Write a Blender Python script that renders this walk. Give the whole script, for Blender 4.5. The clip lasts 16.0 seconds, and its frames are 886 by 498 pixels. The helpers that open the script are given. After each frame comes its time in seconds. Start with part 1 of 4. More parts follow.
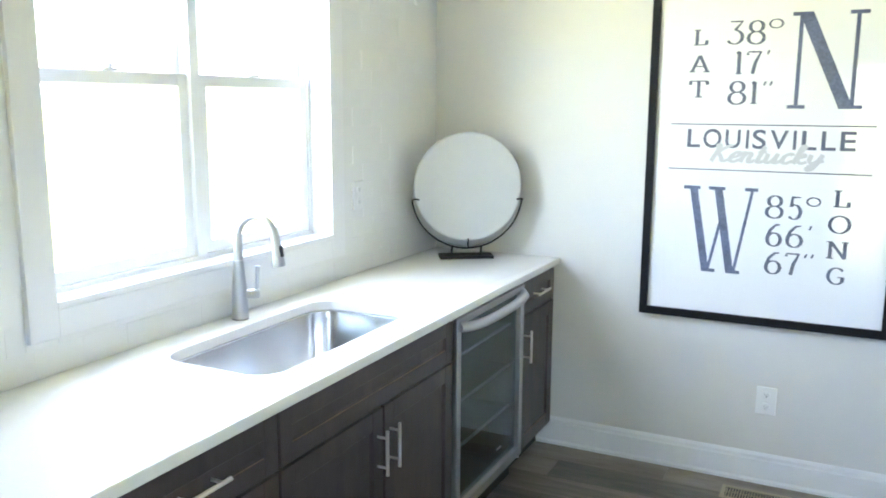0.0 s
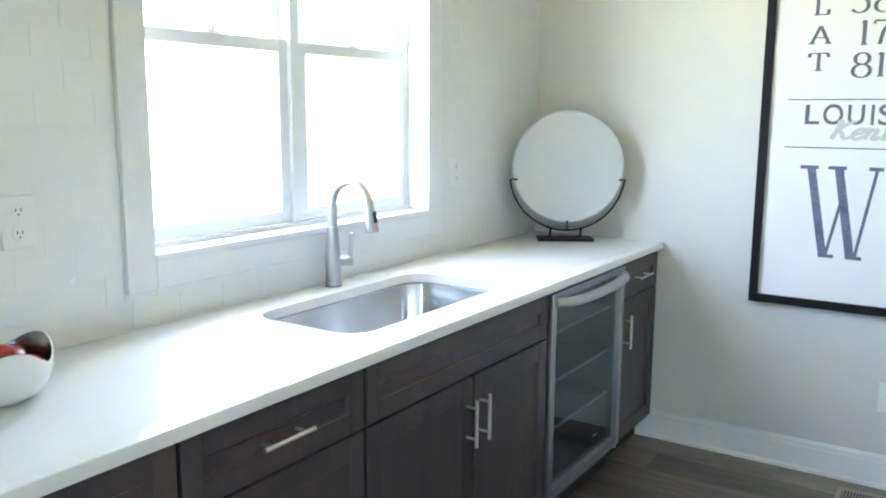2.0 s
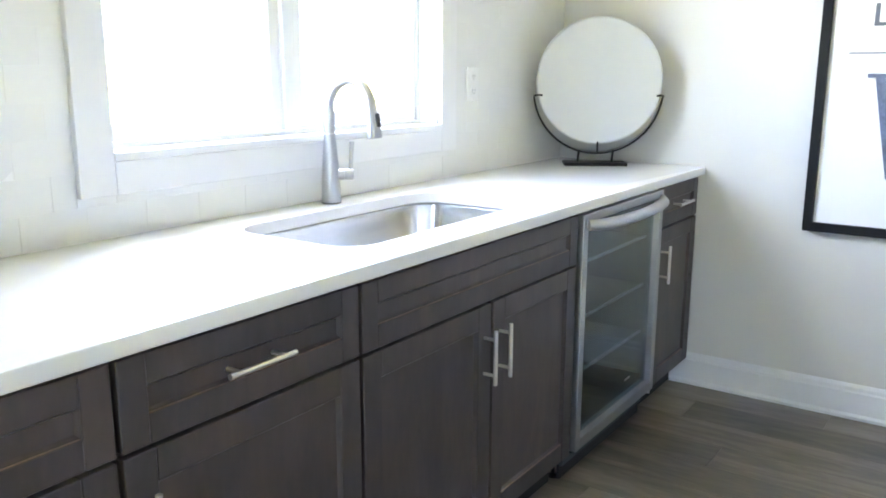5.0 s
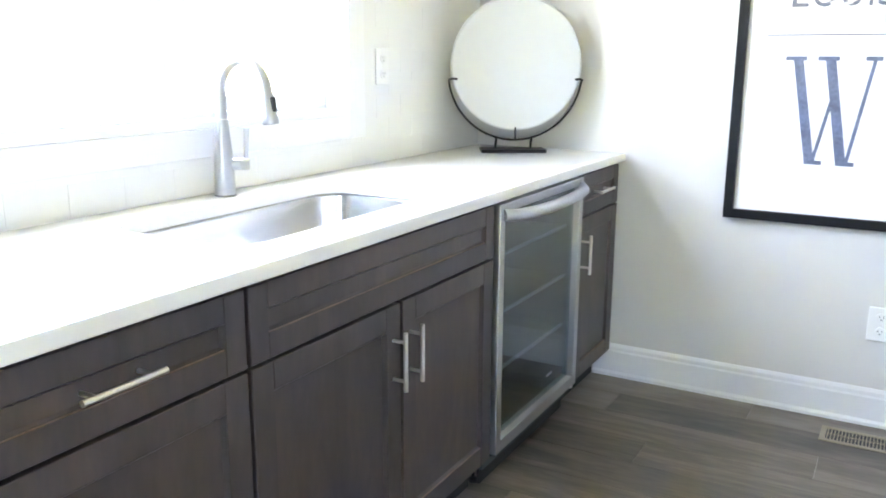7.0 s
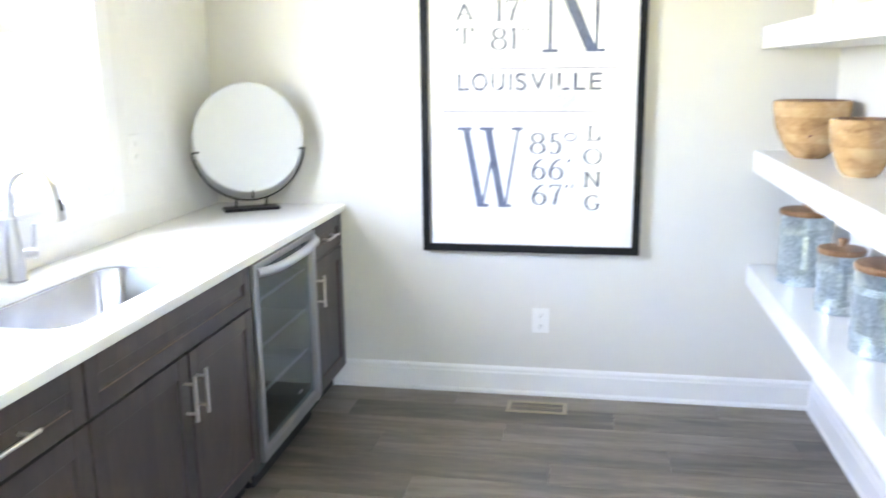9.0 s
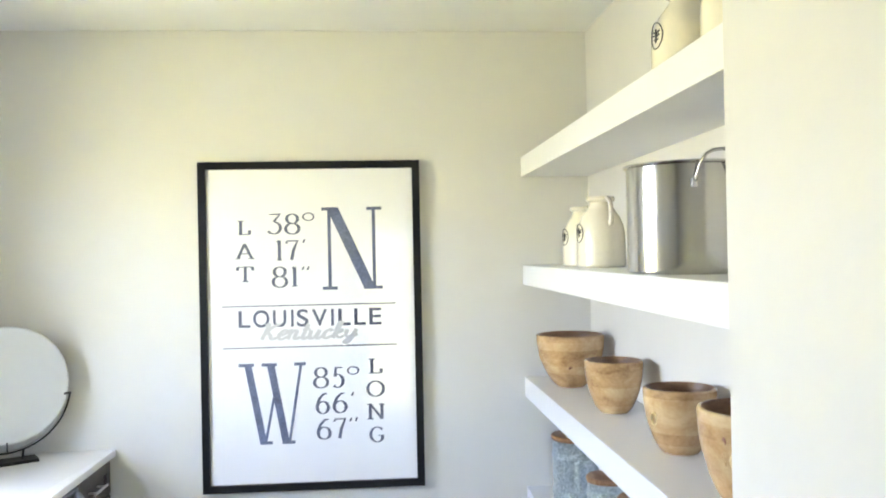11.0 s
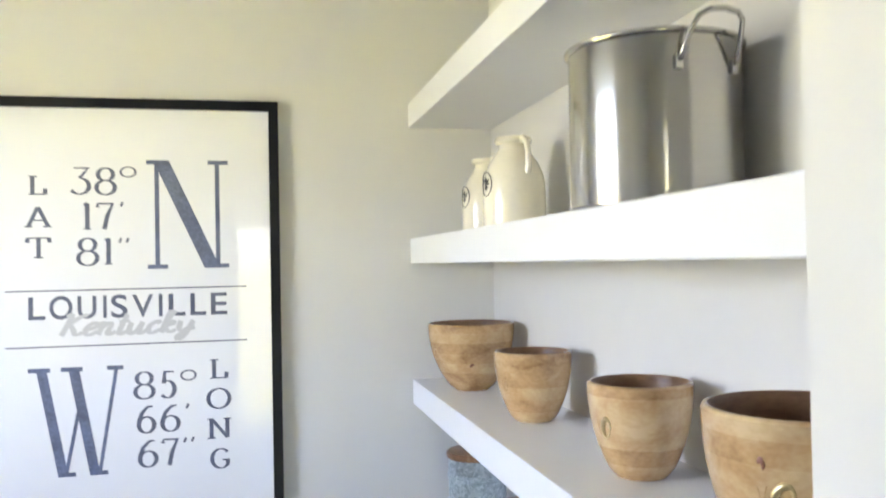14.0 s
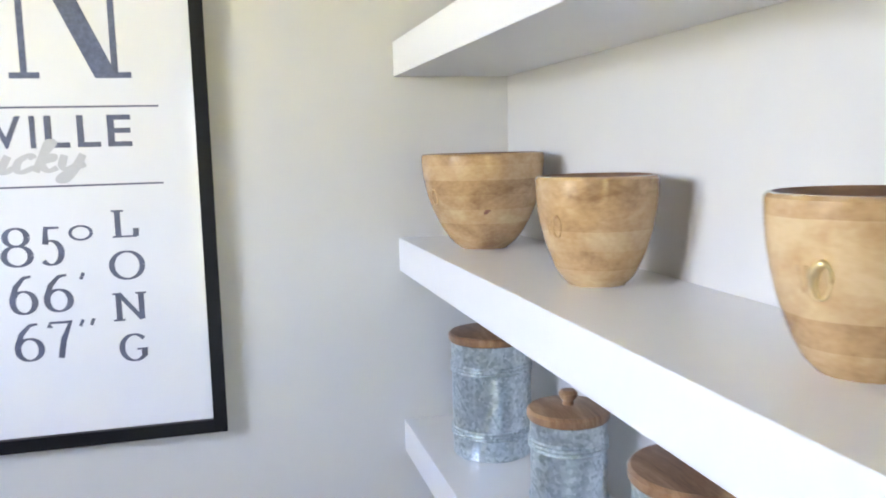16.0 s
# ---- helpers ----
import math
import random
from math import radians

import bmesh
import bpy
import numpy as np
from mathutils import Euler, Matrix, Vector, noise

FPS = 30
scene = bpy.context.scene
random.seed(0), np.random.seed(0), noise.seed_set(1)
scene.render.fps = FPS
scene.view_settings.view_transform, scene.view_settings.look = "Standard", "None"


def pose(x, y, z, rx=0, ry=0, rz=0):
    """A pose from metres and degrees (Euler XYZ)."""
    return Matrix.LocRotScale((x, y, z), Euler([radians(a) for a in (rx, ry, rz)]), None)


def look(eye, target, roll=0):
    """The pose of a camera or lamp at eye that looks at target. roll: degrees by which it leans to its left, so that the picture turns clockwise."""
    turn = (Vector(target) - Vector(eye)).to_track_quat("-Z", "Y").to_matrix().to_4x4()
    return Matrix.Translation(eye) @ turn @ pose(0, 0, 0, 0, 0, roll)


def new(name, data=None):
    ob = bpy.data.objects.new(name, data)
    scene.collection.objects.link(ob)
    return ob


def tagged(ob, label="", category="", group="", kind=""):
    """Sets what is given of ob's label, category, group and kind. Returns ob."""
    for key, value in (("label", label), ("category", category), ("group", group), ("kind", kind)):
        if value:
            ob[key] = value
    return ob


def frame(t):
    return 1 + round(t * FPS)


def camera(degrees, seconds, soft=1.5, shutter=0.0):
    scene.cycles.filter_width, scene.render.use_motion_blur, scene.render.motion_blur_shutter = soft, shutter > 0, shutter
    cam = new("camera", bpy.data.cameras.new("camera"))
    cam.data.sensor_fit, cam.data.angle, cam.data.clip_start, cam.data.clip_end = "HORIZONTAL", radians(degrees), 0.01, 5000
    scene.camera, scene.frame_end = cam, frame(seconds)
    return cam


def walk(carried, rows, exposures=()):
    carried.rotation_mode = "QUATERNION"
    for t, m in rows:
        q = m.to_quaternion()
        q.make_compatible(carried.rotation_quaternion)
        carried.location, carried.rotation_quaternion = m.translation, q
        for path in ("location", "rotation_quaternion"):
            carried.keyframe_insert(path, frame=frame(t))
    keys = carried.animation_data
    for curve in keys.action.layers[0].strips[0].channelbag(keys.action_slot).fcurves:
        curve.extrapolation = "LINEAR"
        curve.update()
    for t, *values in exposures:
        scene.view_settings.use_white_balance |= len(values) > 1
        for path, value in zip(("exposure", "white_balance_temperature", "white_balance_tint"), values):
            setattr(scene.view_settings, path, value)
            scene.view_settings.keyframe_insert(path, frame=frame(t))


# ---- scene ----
cam = camera(56.4, 16.0, 1.8, 0.5)
PATH = [
    (0, (0.233, -0.94, 1.619), (-0.638, 0.827, 1.272), 0.3),
    (0.5, (0.257, -0.941, 1.614), (-0.676, 0.798, 1.285), 0.3),
    (1, (0.262, -0.932, 1.596), (-0.713, 0.785, 1.276), 0.3),
    (1.5, (0.256, -0.914, 1.561), (-0.78, 0.767, 1.238), 0.3),
    (2, (0.235, -0.889, 1.481), (-0.853, 0.758, 1.155), 0.3),
    (2.5, (0.242, -0.872, 1.419), (-0.881, 0.75, 1.089), 0.3),
    (3, (0.233, -0.858, 1.369), (-0.897, 0.757, 1.028), 0.5),
    (3.5, (0.222, -0.84, 1.313), (-0.908, 0.769, 0.945), 0.5),
    (6, (-0.009, -0.448, 1.275), (-1.081, 1.181, 0.83), 0.5),
    (6.5, (-0.003, -0.423, 1.263), (-1.02, 1.241, 0.818), 0.5),
    (7, (0.013, -0.439, 1.267), (-0.948, 1.256, 0.818), 0.3),
    (7.5, (0.046, -0.569, 1.314), (-0.874, 1.149, 0.864), 0.4),
    (8, (0.128, -0.799, 1.402), (-0.713, 0.96, 0.957), 0.0),
    (8.5, (0.184, -0.976, 1.461), (-0.421, 0.879, 1.024), -0.6),
    (9, (0.195, -1.071, 1.541), (-0.149, 0.853, 1.115), -0.7),
    (9.5, (0.225, -1.128, 1.623), (0.079, 0.84, 1.303), -0.9),
    (10, (0.208, -1.163, 1.686), (0.251, 0.828, 1.511), -1.3),
    (12.5, (0.279, -0.774, 1.808), (0.52, 1.21, 1.878), -1.2),
    (13, (0.272, -0.632, 1.762), (0.613, 1.338, 1.827), -1.3),
    (13.5, (0.302, -0.504, 1.688), (0.707, 1.454, 1.745), -1.3),
    (14, (0.352, -0.307, 1.611), (0.787, 1.645, 1.642), -1.1),
    (14.5, (0.408, -0.135, 1.53), (0.854, 1.813, 1.468), -1.3),
    (15, (0.438, 0.104, 1.468), (0.901, 2.042, 1.296), -1.4),
    (15.5, (0.436, 0.3, 1.434), (0.93, 2.225, 1.214), -1.4),
    (16, (0.457, 0.52, 1.423), (0.955, 2.441, 1.176), -1.5),
]
BASE = 4.05
EXPOSURES = [(t, BASE + e, k, w) for t, e, k, w in ((0, 0.86, 5990, 17), (1.5, 0.71, 5900, 17), (3.5, 0.47, 5920, 20.5), (6, 1.38, 6200, 22), (8, 1.43, 6220, 23.3), (9.5, 1.37, 6240, 24.3), (10.2, 1.16, 6240, 22), (12.3, 0.52, 6200, 25), (14, 0.62, 6220, 26.3), (16, 0.72, 6250, 27.3))]
walk(cam, [(t, look(eye, target, roll)) for t, eye, target, roll in PATH], EXPOSURES)

# ---- plan, in metres ----
XW, YP, XR = -1.6, 2.7, 1.216          # window wall, picture wall, back of the alcove
XJ, YJ = 0.898, 0.436                  # face and end of the wall beside the shelves
ZC, YB, XN = 2.785, -2.6, -1.73       # ceiling, wall behind, outside of the window wall
OY0, OY1, OZ0, OZ1 = 0.488, 1.759, 1.099, 2.27   # window opening
TOP, XF = 0.914, -0.973                # worktop height, face of the cabinets
SHELF_TOPS = (2.198, 1.698, 1.181, 0.673)

# ---- world, sun, window light ----
world = bpy.data.worlds.new("sky")
scene.world = world
world.use_nodes = True
wn = world.node_tree.nodes
sky = wn.new("ShaderNodeTexSky")
sky.sky_type, sky.sun_disc = "NISHITA", False
sky.sun_elevation, sky.sun_rotation = radians(52), radians(20)
wn["Background"].inputs["Strength"].default_value = 0.15
world.node_tree.links.new(sky.outputs["Color"], wn["Background"].inputs["Color"])
sun = new("sun", bpy.data.lights.new("sun", "SUN"))
sun.data.energy, sun.data.angle, sun.data.color = 5.0, radians(0.5), (1.0, 0.95, 0.87)
sun.matrix_world = look((0, 0, 20), (-0.3 * 20 * 0.3, -20 * 0.62, 0))
glow = new("window_daylight", bpy.data.lights.new("window_daylight", "AREA"))
glow.data.shape, glow.data.size, glow.data.size_y = "RECTANGLE", OY1 - OY0 - 0.06, OZ1 - OZ0 - 0.06
glow.data.energy, glow.data.color = 2.8, (0.88, 0.95, 1.0)
glow.matrix_world = look((XN - 0.32, (OY0 + OY1) / 2, (OZ0 + OZ1) / 2 + 0.02), (0, (OY0 + OY1) / 2, (OZ0 + OZ1) / 2 - 1.9))

DX0, DX1, DZ1 = 0.1, 0.62, 2.05       # unseen glazed door, added in the wall behind for fill light
# extra area lamp outside that door, lifting the lower walls and floor
fill_lamp = new("door_fill", bpy.data.lights.new("door_fill", "AREA"))
fill_lamp.data.shape, fill_lamp.data.size, fill_lamp.data.size_y = "RECTANGLE", DX1 - DX0 - 0.1, DZ1 - 0.15
fill_lamp.data.energy, fill_lamp.data.color = 0.16, (0.9, 0.96, 1.0)
fill_lamp.matrix_world = look(((DX0 + DX1) / 2, YB - 0.4, DZ1 / 2 + 0.05), ((DX0 + DX1) / 2, YB + 1.6, DZ1 / 2 - 0.5))

# ---- materials ----
def material(name, color, rough=0.5, metal=0.0, vary=0.0, scale=8.0, bump=0.0, bump_scale=60.0, rough_vary=0.0, stretch=(1, 1, 1), per_object=0.0, **more):
    """A Principled material whose colour and roughness drift at two scales, with fine relief."""
    m = bpy.data.materials.new(name)
    m.use_nodes = True
    n, ln = m.node_tree.nodes, m.node_tree.links
    p = n["Principled BSDF"]
    p.inputs["Base Color"].default_value = (*color, 1)
    p.inputs["Roughness"].default_value, p.inputs["Metallic"].default_value = rough, metal
    for key, value in more.items():
        p.inputs[key.replace("_", " ")].default_value = value
    co = n.new("ShaderNodeTexCoord")
    mp = n.new("ShaderNodeMapping")
    mp.inputs["Scale"].default_value = stretch
    ln.new(co.outputs["Object"], mp.inputs["Vector"])
    vec = mp.outputs["Vector"]
    if vary or per_object:
        a, b = n.new("ShaderNodeTexNoise"), n.new("ShaderNodeTexNoise")
        a.inputs["Scale"].default_value, b.inputs["Scale"].default_value = scale, scale * 7
        a.inputs["Detail"].default_value = b.inputs["Detail"].default_value = 5
        add = n.new("ShaderNodeMath")
        add.operation = "ADD"
        for t in (a, b):
            ln.new(vec, t.inputs["Vector"])
        ln.new(a.outputs["Fac"], add.inputs[0])
        ln.new(b.outputs["Fac"], add.inputs[1])
        rng = n.new("ShaderNodeMapRange")
        rng.inputs["From Min"].default_value, rng.inputs["From Max"].default_value = 0.6, 1.4
        rng.inputs["To Min"].default_value, rng.inputs["To Max"].default_value = 1 - vary, 1 + vary
        ln.new(add.outputs[0], rng.inputs["Value"])
        value = rng.outputs[0]
        if per_object:
            info, r2, mul = n.new("ShaderNodeObjectInfo"), n.new("ShaderNodeMapRange"), n.new("ShaderNodeMath")
            r2.inputs["To Min"].default_value, r2.inputs["To Max"].default_value = 1 - per_object, 1 + per_object
            mul.operation = "MULTIPLY"
            ln.new(info.outputs["Random"], r2.inputs["Value"])
            ln.new(value, mul.inputs[0])
            ln.new(r2.outputs[0], mul.inputs[1])
            value = mul.outputs[0]
        mix = n.new("ShaderNodeVectorMath")
        mix.operation = "SCALE"
        mix.inputs[0].default_value = color
        ln.new(value, mix.inputs["Scale"])
        ln.new(mix.outputs[0], p.inputs["Base Color"])
    if rough_vary:
        c, r = n.new("ShaderNodeTexNoise"), n.new("ShaderNodeMapRange")
        c.inputs["Scale"].default_value = scale * 2
        r.inputs["To Min"].default_value, r.inputs["To Max"].default_value = rough - rough_vary, rough + rough_vary
        ln.new(vec, c.inputs["Vector"])
        ln.new(c.outputs["Fac"], r.inputs["Value"])
        ln.new(r.outputs[0], p.inputs["Roughness"])
    if bump:
        d, bp = n.new("ShaderNodeTexNoise"), n.new("ShaderNodeBump")
        d.inputs["Scale"].default_value, d.inputs["Detail"].default_value = bump_scale, 4
        bp.inputs["Strength"].default_value, bp.inputs["Distance"].default_value = bump, 0.002
        ln.new(vec, d.inputs["Vector"])
        ln.new(d.outputs["Fac"], bp.inputs["Height"])
        ln.new(bp.outputs["Normal"], p.inputs["Normal"])
    return m


def wood(name, dark, mid, light, rough=0.4, stretch=(1, 1, 1), scale=6.0, per_object=0.0, bands=0.0, bump=0.15):
    """Wood: long grain by stretched noise, optional laminated bands along z, and a shade of its own for each piece."""
    m = bpy.data.materials.new(name)
    m.use_nodes = True
    n, ln = m.node_tree.nodes, m.node_tree.links
    p = n["Principled BSDF"]
    co, mp = n.new("ShaderNodeTexCoord"), n.new("ShaderNodeMapping")
    mp.inputs["Scale"].default_value = stretch
    ln.new(co.outputs["Object"], mp.inputs["Vector"])
    info = n.new("ShaderNodeObjectInfo")
    off = n.new("ShaderNodeVectorMath")
    off.operation = "ADD"
    sh = n.new("ShaderNodeVectorMath")
    sh.operation = "SCALE"
    sh.inputs[0].default_value = (37.0, 11.0, 23.0)
    ln.new(info.outputs["Random"], sh.inputs["Scale"])
    ln.new(mp.outputs["Vector"], off.inputs[0])
    ln.new(sh.outputs[0], off.inputs[1])
    a, b = n.new("ShaderNodeTexNoise"), n.new("ShaderNodeTexNoise")
    a.inputs["Scale"].default_value, a.inputs["Detail"].default_value, a.inputs["Distortion"].default_value = scale, 6, 0.8
    b.inputs["Scale"].default_value, b.inputs["Detail"].default_value = scale * 9, 4
    for t in (a, b):
        ln.new(off.outputs[0], t.inputs["Vector"])
    mixf = n.new("ShaderNodeMath")
    mixf.operation = "MULTIPLY_ADD"
    mixf.inputs[1].default_value = 0.35
    ln.new(b.outputs["Fac"], mixf.inputs[0])
    ln.new(a.outputs["Fac"], mixf.inputs[2])
    value = mixf.outputs[0]
    if bands:
        sep, fl, wh, ma = n.new("ShaderNodeSeparateXYZ"), n.new("ShaderNodeMath"), n.new("ShaderNodeTexWhiteNoise"), n.new("ShaderNodeMath")
        wob = n.new("ShaderNodeMath")
        wob.operation, wob.inputs[1].default_value = "MULTIPLY_ADD", 0.12
        wh.noise_dimensions = "1D"
        ln.new(co.outputs["Object"], sep.inputs[0])
        mz = n.new("ShaderNodeMath")
        mz.operation, mz.inputs[1].default_value = "MULTIPLY", bands
        ln.new(sep.outputs["Z"], mz.inputs[0])
        ln.new(a.outputs["Fac"], wob.inputs[0])
        ln.new(mz.outputs[0], wob.inputs[2])
        addr = n.new("ShaderNodeMath")
        addr.operation = "ADD"
        r9 = n.new("ShaderNodeMath")
        r9.operation, r9.inputs[1].default_value = "MULTIPLY", 90.0
        ln.new(info.outputs["Random"], r9.inputs[0])
        fl.operation = "FLOOR"
        ln.new(wob.outputs[0], fl.inputs[0])
        ln.new(fl.outputs[0], addr.inputs[0])
        ln.new(r9.outputs[0], addr.inputs[1])
        ln.new(addr.outputs[0], wh.inputs["W"])
        ma.operation, ma.inputs[1].default_value = "MULTIPLY_ADD", 0.27
        ln.new(wh.outputs["Value"], ma.inputs[0])
        ln.new(value, ma.inputs[2])
        sb = n.new("ShaderNodeMath")
        sb.operation, sb.inputs[1].default_value = "SUBTRACT", 0.09
        ln.new(ma.outputs[0], sb.inputs[0])
        value = sb.outputs[0]
    if per_object:
        po = n.new("ShaderNodeMath")
        po.operation, po.inputs[1].default_value = "MULTIPLY_ADD", per_object
        ln.new(info.outputs["Random"], po.inputs[0])
        ln.new(value, po.inputs[2])
        sb2 = n.new("ShaderNodeMath")
        sb2.operation, sb2.inputs[1].default_value = "SUBTRACT", per_object / 2
        ln.new(po.outputs[0], sb2.inputs[0])
        value = sb2.outputs[0]
    ramp = n.new("ShaderNodeValToRGB")
    e = ramp.color_ramp.elements
    e[0].position, e[0].color = 0.38, (*dark, 1)
    e[1].position, e[1].color = 0.98, (*light, 1)
    q = e.new(0.66)
    q.color = (*mid, 1)
    ln.new(value, ramp.inputs["Fac"])
    ln.new(ramp.outputs["Color"], p.inputs["Base Color"])
    p.inputs["Roughness"].default_value = rough
    bp = n.new("ShaderNodeBump")
    bp.inputs["Strength"].default_value, bp.inputs["Distance"].default_value = bump, 0.001
    ln.new(b.outputs["Fac"], bp.inputs["Height"])
    ln.new(bp.outputs["Normal"], p.inputs["Normal"])
    return m


def thin_glass(name, tint, gloss_least=0.08):
    """A flat pane: clear or tinted straight through, with a mirror's gloss that grows towards grazing."""
    m = bpy.data.materials.new(name)
    m.use_nodes = True
    n, ln = m.node_tree.nodes, m.node_tree.links
    n.remove(n["Principled BSDF"])
    see, gloss, mix = n.new("ShaderNodeBsdfTransparent"), n.new("ShaderNodeBsdfGlossy"), n.new("ShaderNodeMixShader")
    lw, pw, fr = n.new("ShaderNodeLayerWeight"), n.new("ShaderNodeMath"), n.new("ShaderNodeMath")
    see.inputs["Color"].default_value = (*tint, 1)
    gloss.inputs["Roughness"].default_value = 0.015
    pw.operation, pw.inputs[1].default_value = "POWER", 5.0
    fr.operation, fr.inputs[1].default_value, fr.inputs[2].default_value = "MULTIPLY_ADD", 1 - gloss_least, gloss_least
    ln.new(lw.outputs["Facing"], pw.inputs[0])
    ln.new(pw.outputs[0], fr.inputs[0])
    ln.new(fr.outputs[0], mix.inputs[0])
    ln.new(see.outputs[0], mix.inputs[1])
    ln.new(gloss.outputs[0], mix.inputs[2])
    ln.new(mix.outputs[0], n["Material Output"].inputs["Surface"])
    return m


PAINT = material("grey_wall_paint", (0.66, 0.645, 0.61), 0.55, vary=0.02, scale=1.5, bump=0.08, bump_scale=220)
CEIL = material("ceiling_paint", (0.8, 0.8, 0.78), 0.7, vary=0.015, scale=1.2, bump=0.06, bump_scale=200)
TRIM = material("white_trim_paint", (0.76, 0.76, 0.765), 0.3, vary=0.015, scale=3, bump=0.03, bump_scale=90)
TILE = material("white_glazed_tile", (0.8, 0.8, 0.785), 0.12, vary=0.012, scale=6, bump=0.16, bump_scale=18, per_object=0.01)
GROUT = material("white_grout", (0.84, 0.84, 0.83), 0.6, vary=0.03, scale=20, bump=0.1)
QUARTZ = material("white_quartz", (0.82, 0.82, 0.81), 0.09, vary=0.02, scale=5, rough_vary=0.03)
FLOOR = wood("grey_brown_plank", (0.075, 0.062, 0.048), (0.155, 0.13, 0.102), (0.27, 0.235, 0.19), 0.34, (0.7, 5.0, 1), 2.4, per_object=0.34)
SUBFLOOR = material("plank_joint", (0.03, 0.025, 0.02), 0.8, vary=0.1)
CABINET = wood("espresso_stained_maple", (0.04, 0.032, 0.031), (0.06, 0.048, 0.045), (0.098, 0.07, 0.06), 0.36, (2, 2, 0.6), 3.0, per_object=0.14)
EDGE = material("worn_brown_edge", (0.17, 0.1, 0.065), 0.45, vary=0.45, scale=14)
# near-black: shade of the front gaps and toe recess put into the colour
BLACKGAP = material("dark_gap_shade", (0.012, 0.011, 0.011), 0.7, vary=0.1)
NICKEL = material("brushed_nickel", (0.74, 0.71, 0.67), 0.36, 1.0, vary=0.03, scale=30, rough_vary=0.04)
POTSTEEL = material("polished_pot_steel", (0.5, 0.49, 0.465), 0.16, 1.0, vary=0.03, scale=5, stretch=(1, 1, 20), rough_vary=0.03)
TAPSTEEL = material("satin_tap_steel", (0.47, 0.475, 0.485), 0.33, 1.0, vary=0.03, scale=30, rough_vary=0.04)
SINKSTEEL = material("satin_sink_steel", (0.58, 0.57, 0.55), 0.21, 1.0, vary=0.04, scale=6, rough_vary=0.05)
COOLFRAME = material("cooler_door_steel", (0.47, 0.47, 0.475), 0.34, 1.0, vary=0.04, scale=5, stretch=(1, 1, 12))
LINER = material("cooler_dark_liner", (0.045, 0.062, 0.068), 0.5, vary=0.08)
TINT = thin_glass("smoked_door_glass", (0.52, 0.62, 0.65), 0.15)
SHELFGLASS = material("cooler_shelf_edge", (0.82, 0.84, 0.85), 0.3, 0.3, vary=0.05)
GLASS = thin_glass("window_glass", (0.97, 0.99, 0.98))
VINYL = material("white_vinyl_sash", (0.8, 0.81, 0.83), 0.35, vary=0.01, scale=3)
BLACK = material("black_frame_lacquer", (0.008, 0.008, 0.009), 0.45, Specular_IOR_Level=0.2, vary=0.15, scale=12)
IRON = material("black_wrought_iron", (0.016, 0.015, 0.015), 0.55, 0.4, vary=0.2, scale=40, bump=0.3, bump_scale=120)
PAPER = material("white_poster_paper", (0.8, 0.8, 0.81), 0.5, vary=0.01, scale=3, Coat_Weight=0.55, Coat_Roughness=0.03)
INK = material("slate_blue_ink", (0.125, 0.145, 0.22), 0.6, vary=0.4, scale=14)
GREYINK = material("grey_ink", (0.12, 0.13, 0.18), 0.6, vary=0.3, scale=30)
PALEINK = material("pale_grey_ink", (0.54, 0.54, 0.55), 0.6, vary=0.05, scale=20)
PLATE = material("white_switch_plate", (0.82, 0.82, 0.81), 0.25, vary=0.01)
SLOT = material("dark_slot", (0.03, 0.03, 0.03), 0.6)
BRASS = material("tan_register_enamel", (0.38, 0.32, 0.22), 0.4, 0.3, vary=0.08, scale=20)
DISC = material("pale_grey_glazed_disc", (0.56, 0.57, 0.565), 0.5, vary=0.02, scale=4)
DISCEDGE = material("grey_disc_edge", (0.36, 0.36, 0.35), 0.45, vary=0.06, scale=10)
BOWLWOOD = wood("honey_mango_wood", (0.3, 0.165, 0.07), (0.5, 0.31, 0.14), (0.64, 0.46, 0.25), 0.26, (4, 4, 6), 2.6, per_object=0.06, bands=30.0)
BOWLWOOD.node_tree.nodes["Principled BSDF"].inputs["Coat Weight"].default_value = 0.5
BOWLWOOD.node_tree.nodes["Principled BSDF"].inputs["Coat Roughness"].default_value = 0.12
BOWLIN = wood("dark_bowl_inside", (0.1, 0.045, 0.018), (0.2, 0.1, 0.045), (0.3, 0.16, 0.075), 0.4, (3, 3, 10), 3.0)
LIDWOOD = wood("acacia_lid_wood", (0.11, 0.05, 0.025), (0.27, 0.14, 0.068), (0.48, 0.31, 0.18), 0.3, (9, 1.5, 2), 2.6, per_object=0.1)
KNOT = material("wood_knot", (0.2, 0.075, 0.035), 0.4, vary=0.6, scale=90)
GOLD = material("gold_leaf", (0.78, 0.64, 0.36), 0.42, 1.0, vary=0.15, scale=60)
ZINC = bpy.data.materials.new("galvanised_zinc")
CREAM = material("cream_glazed_stoneware", (0.8, 0.745, 0.6), 0.13, vary=0.03, scale=10)
STAMP = material("black_stamp_ink", (0.03, 0.03, 0.028), 0.4, vary=0.2, scale=80)
WHITEGLAZE = material("white_glazed_ceramic", (0.8, 0.8, 0.78), 0.08, vary=0.01)
SILVERIN = material("silvered_inside", (0.28, 0.26, 0.24), 0.25, 0.9, vary=0.2, scale=20)
RED = material("glossy_red_pepper_skin", (0.36, 0.025, 0.018), 0.2, vary=0.3, scale=14)
STEM = material("dry_green_stem", (0.09, 0.1, 0.03), 0.6, vary=0.3, scale=40)
LAWN = material("mown_lawn", (0.325, 0.295, 0.062), 0.9, vary=0.35, scale=1.5, bump=0.5, bump_scale=60)
BUTTON = material("black_rubber_button", (0.015, 0.015, 0.016), 0.45)

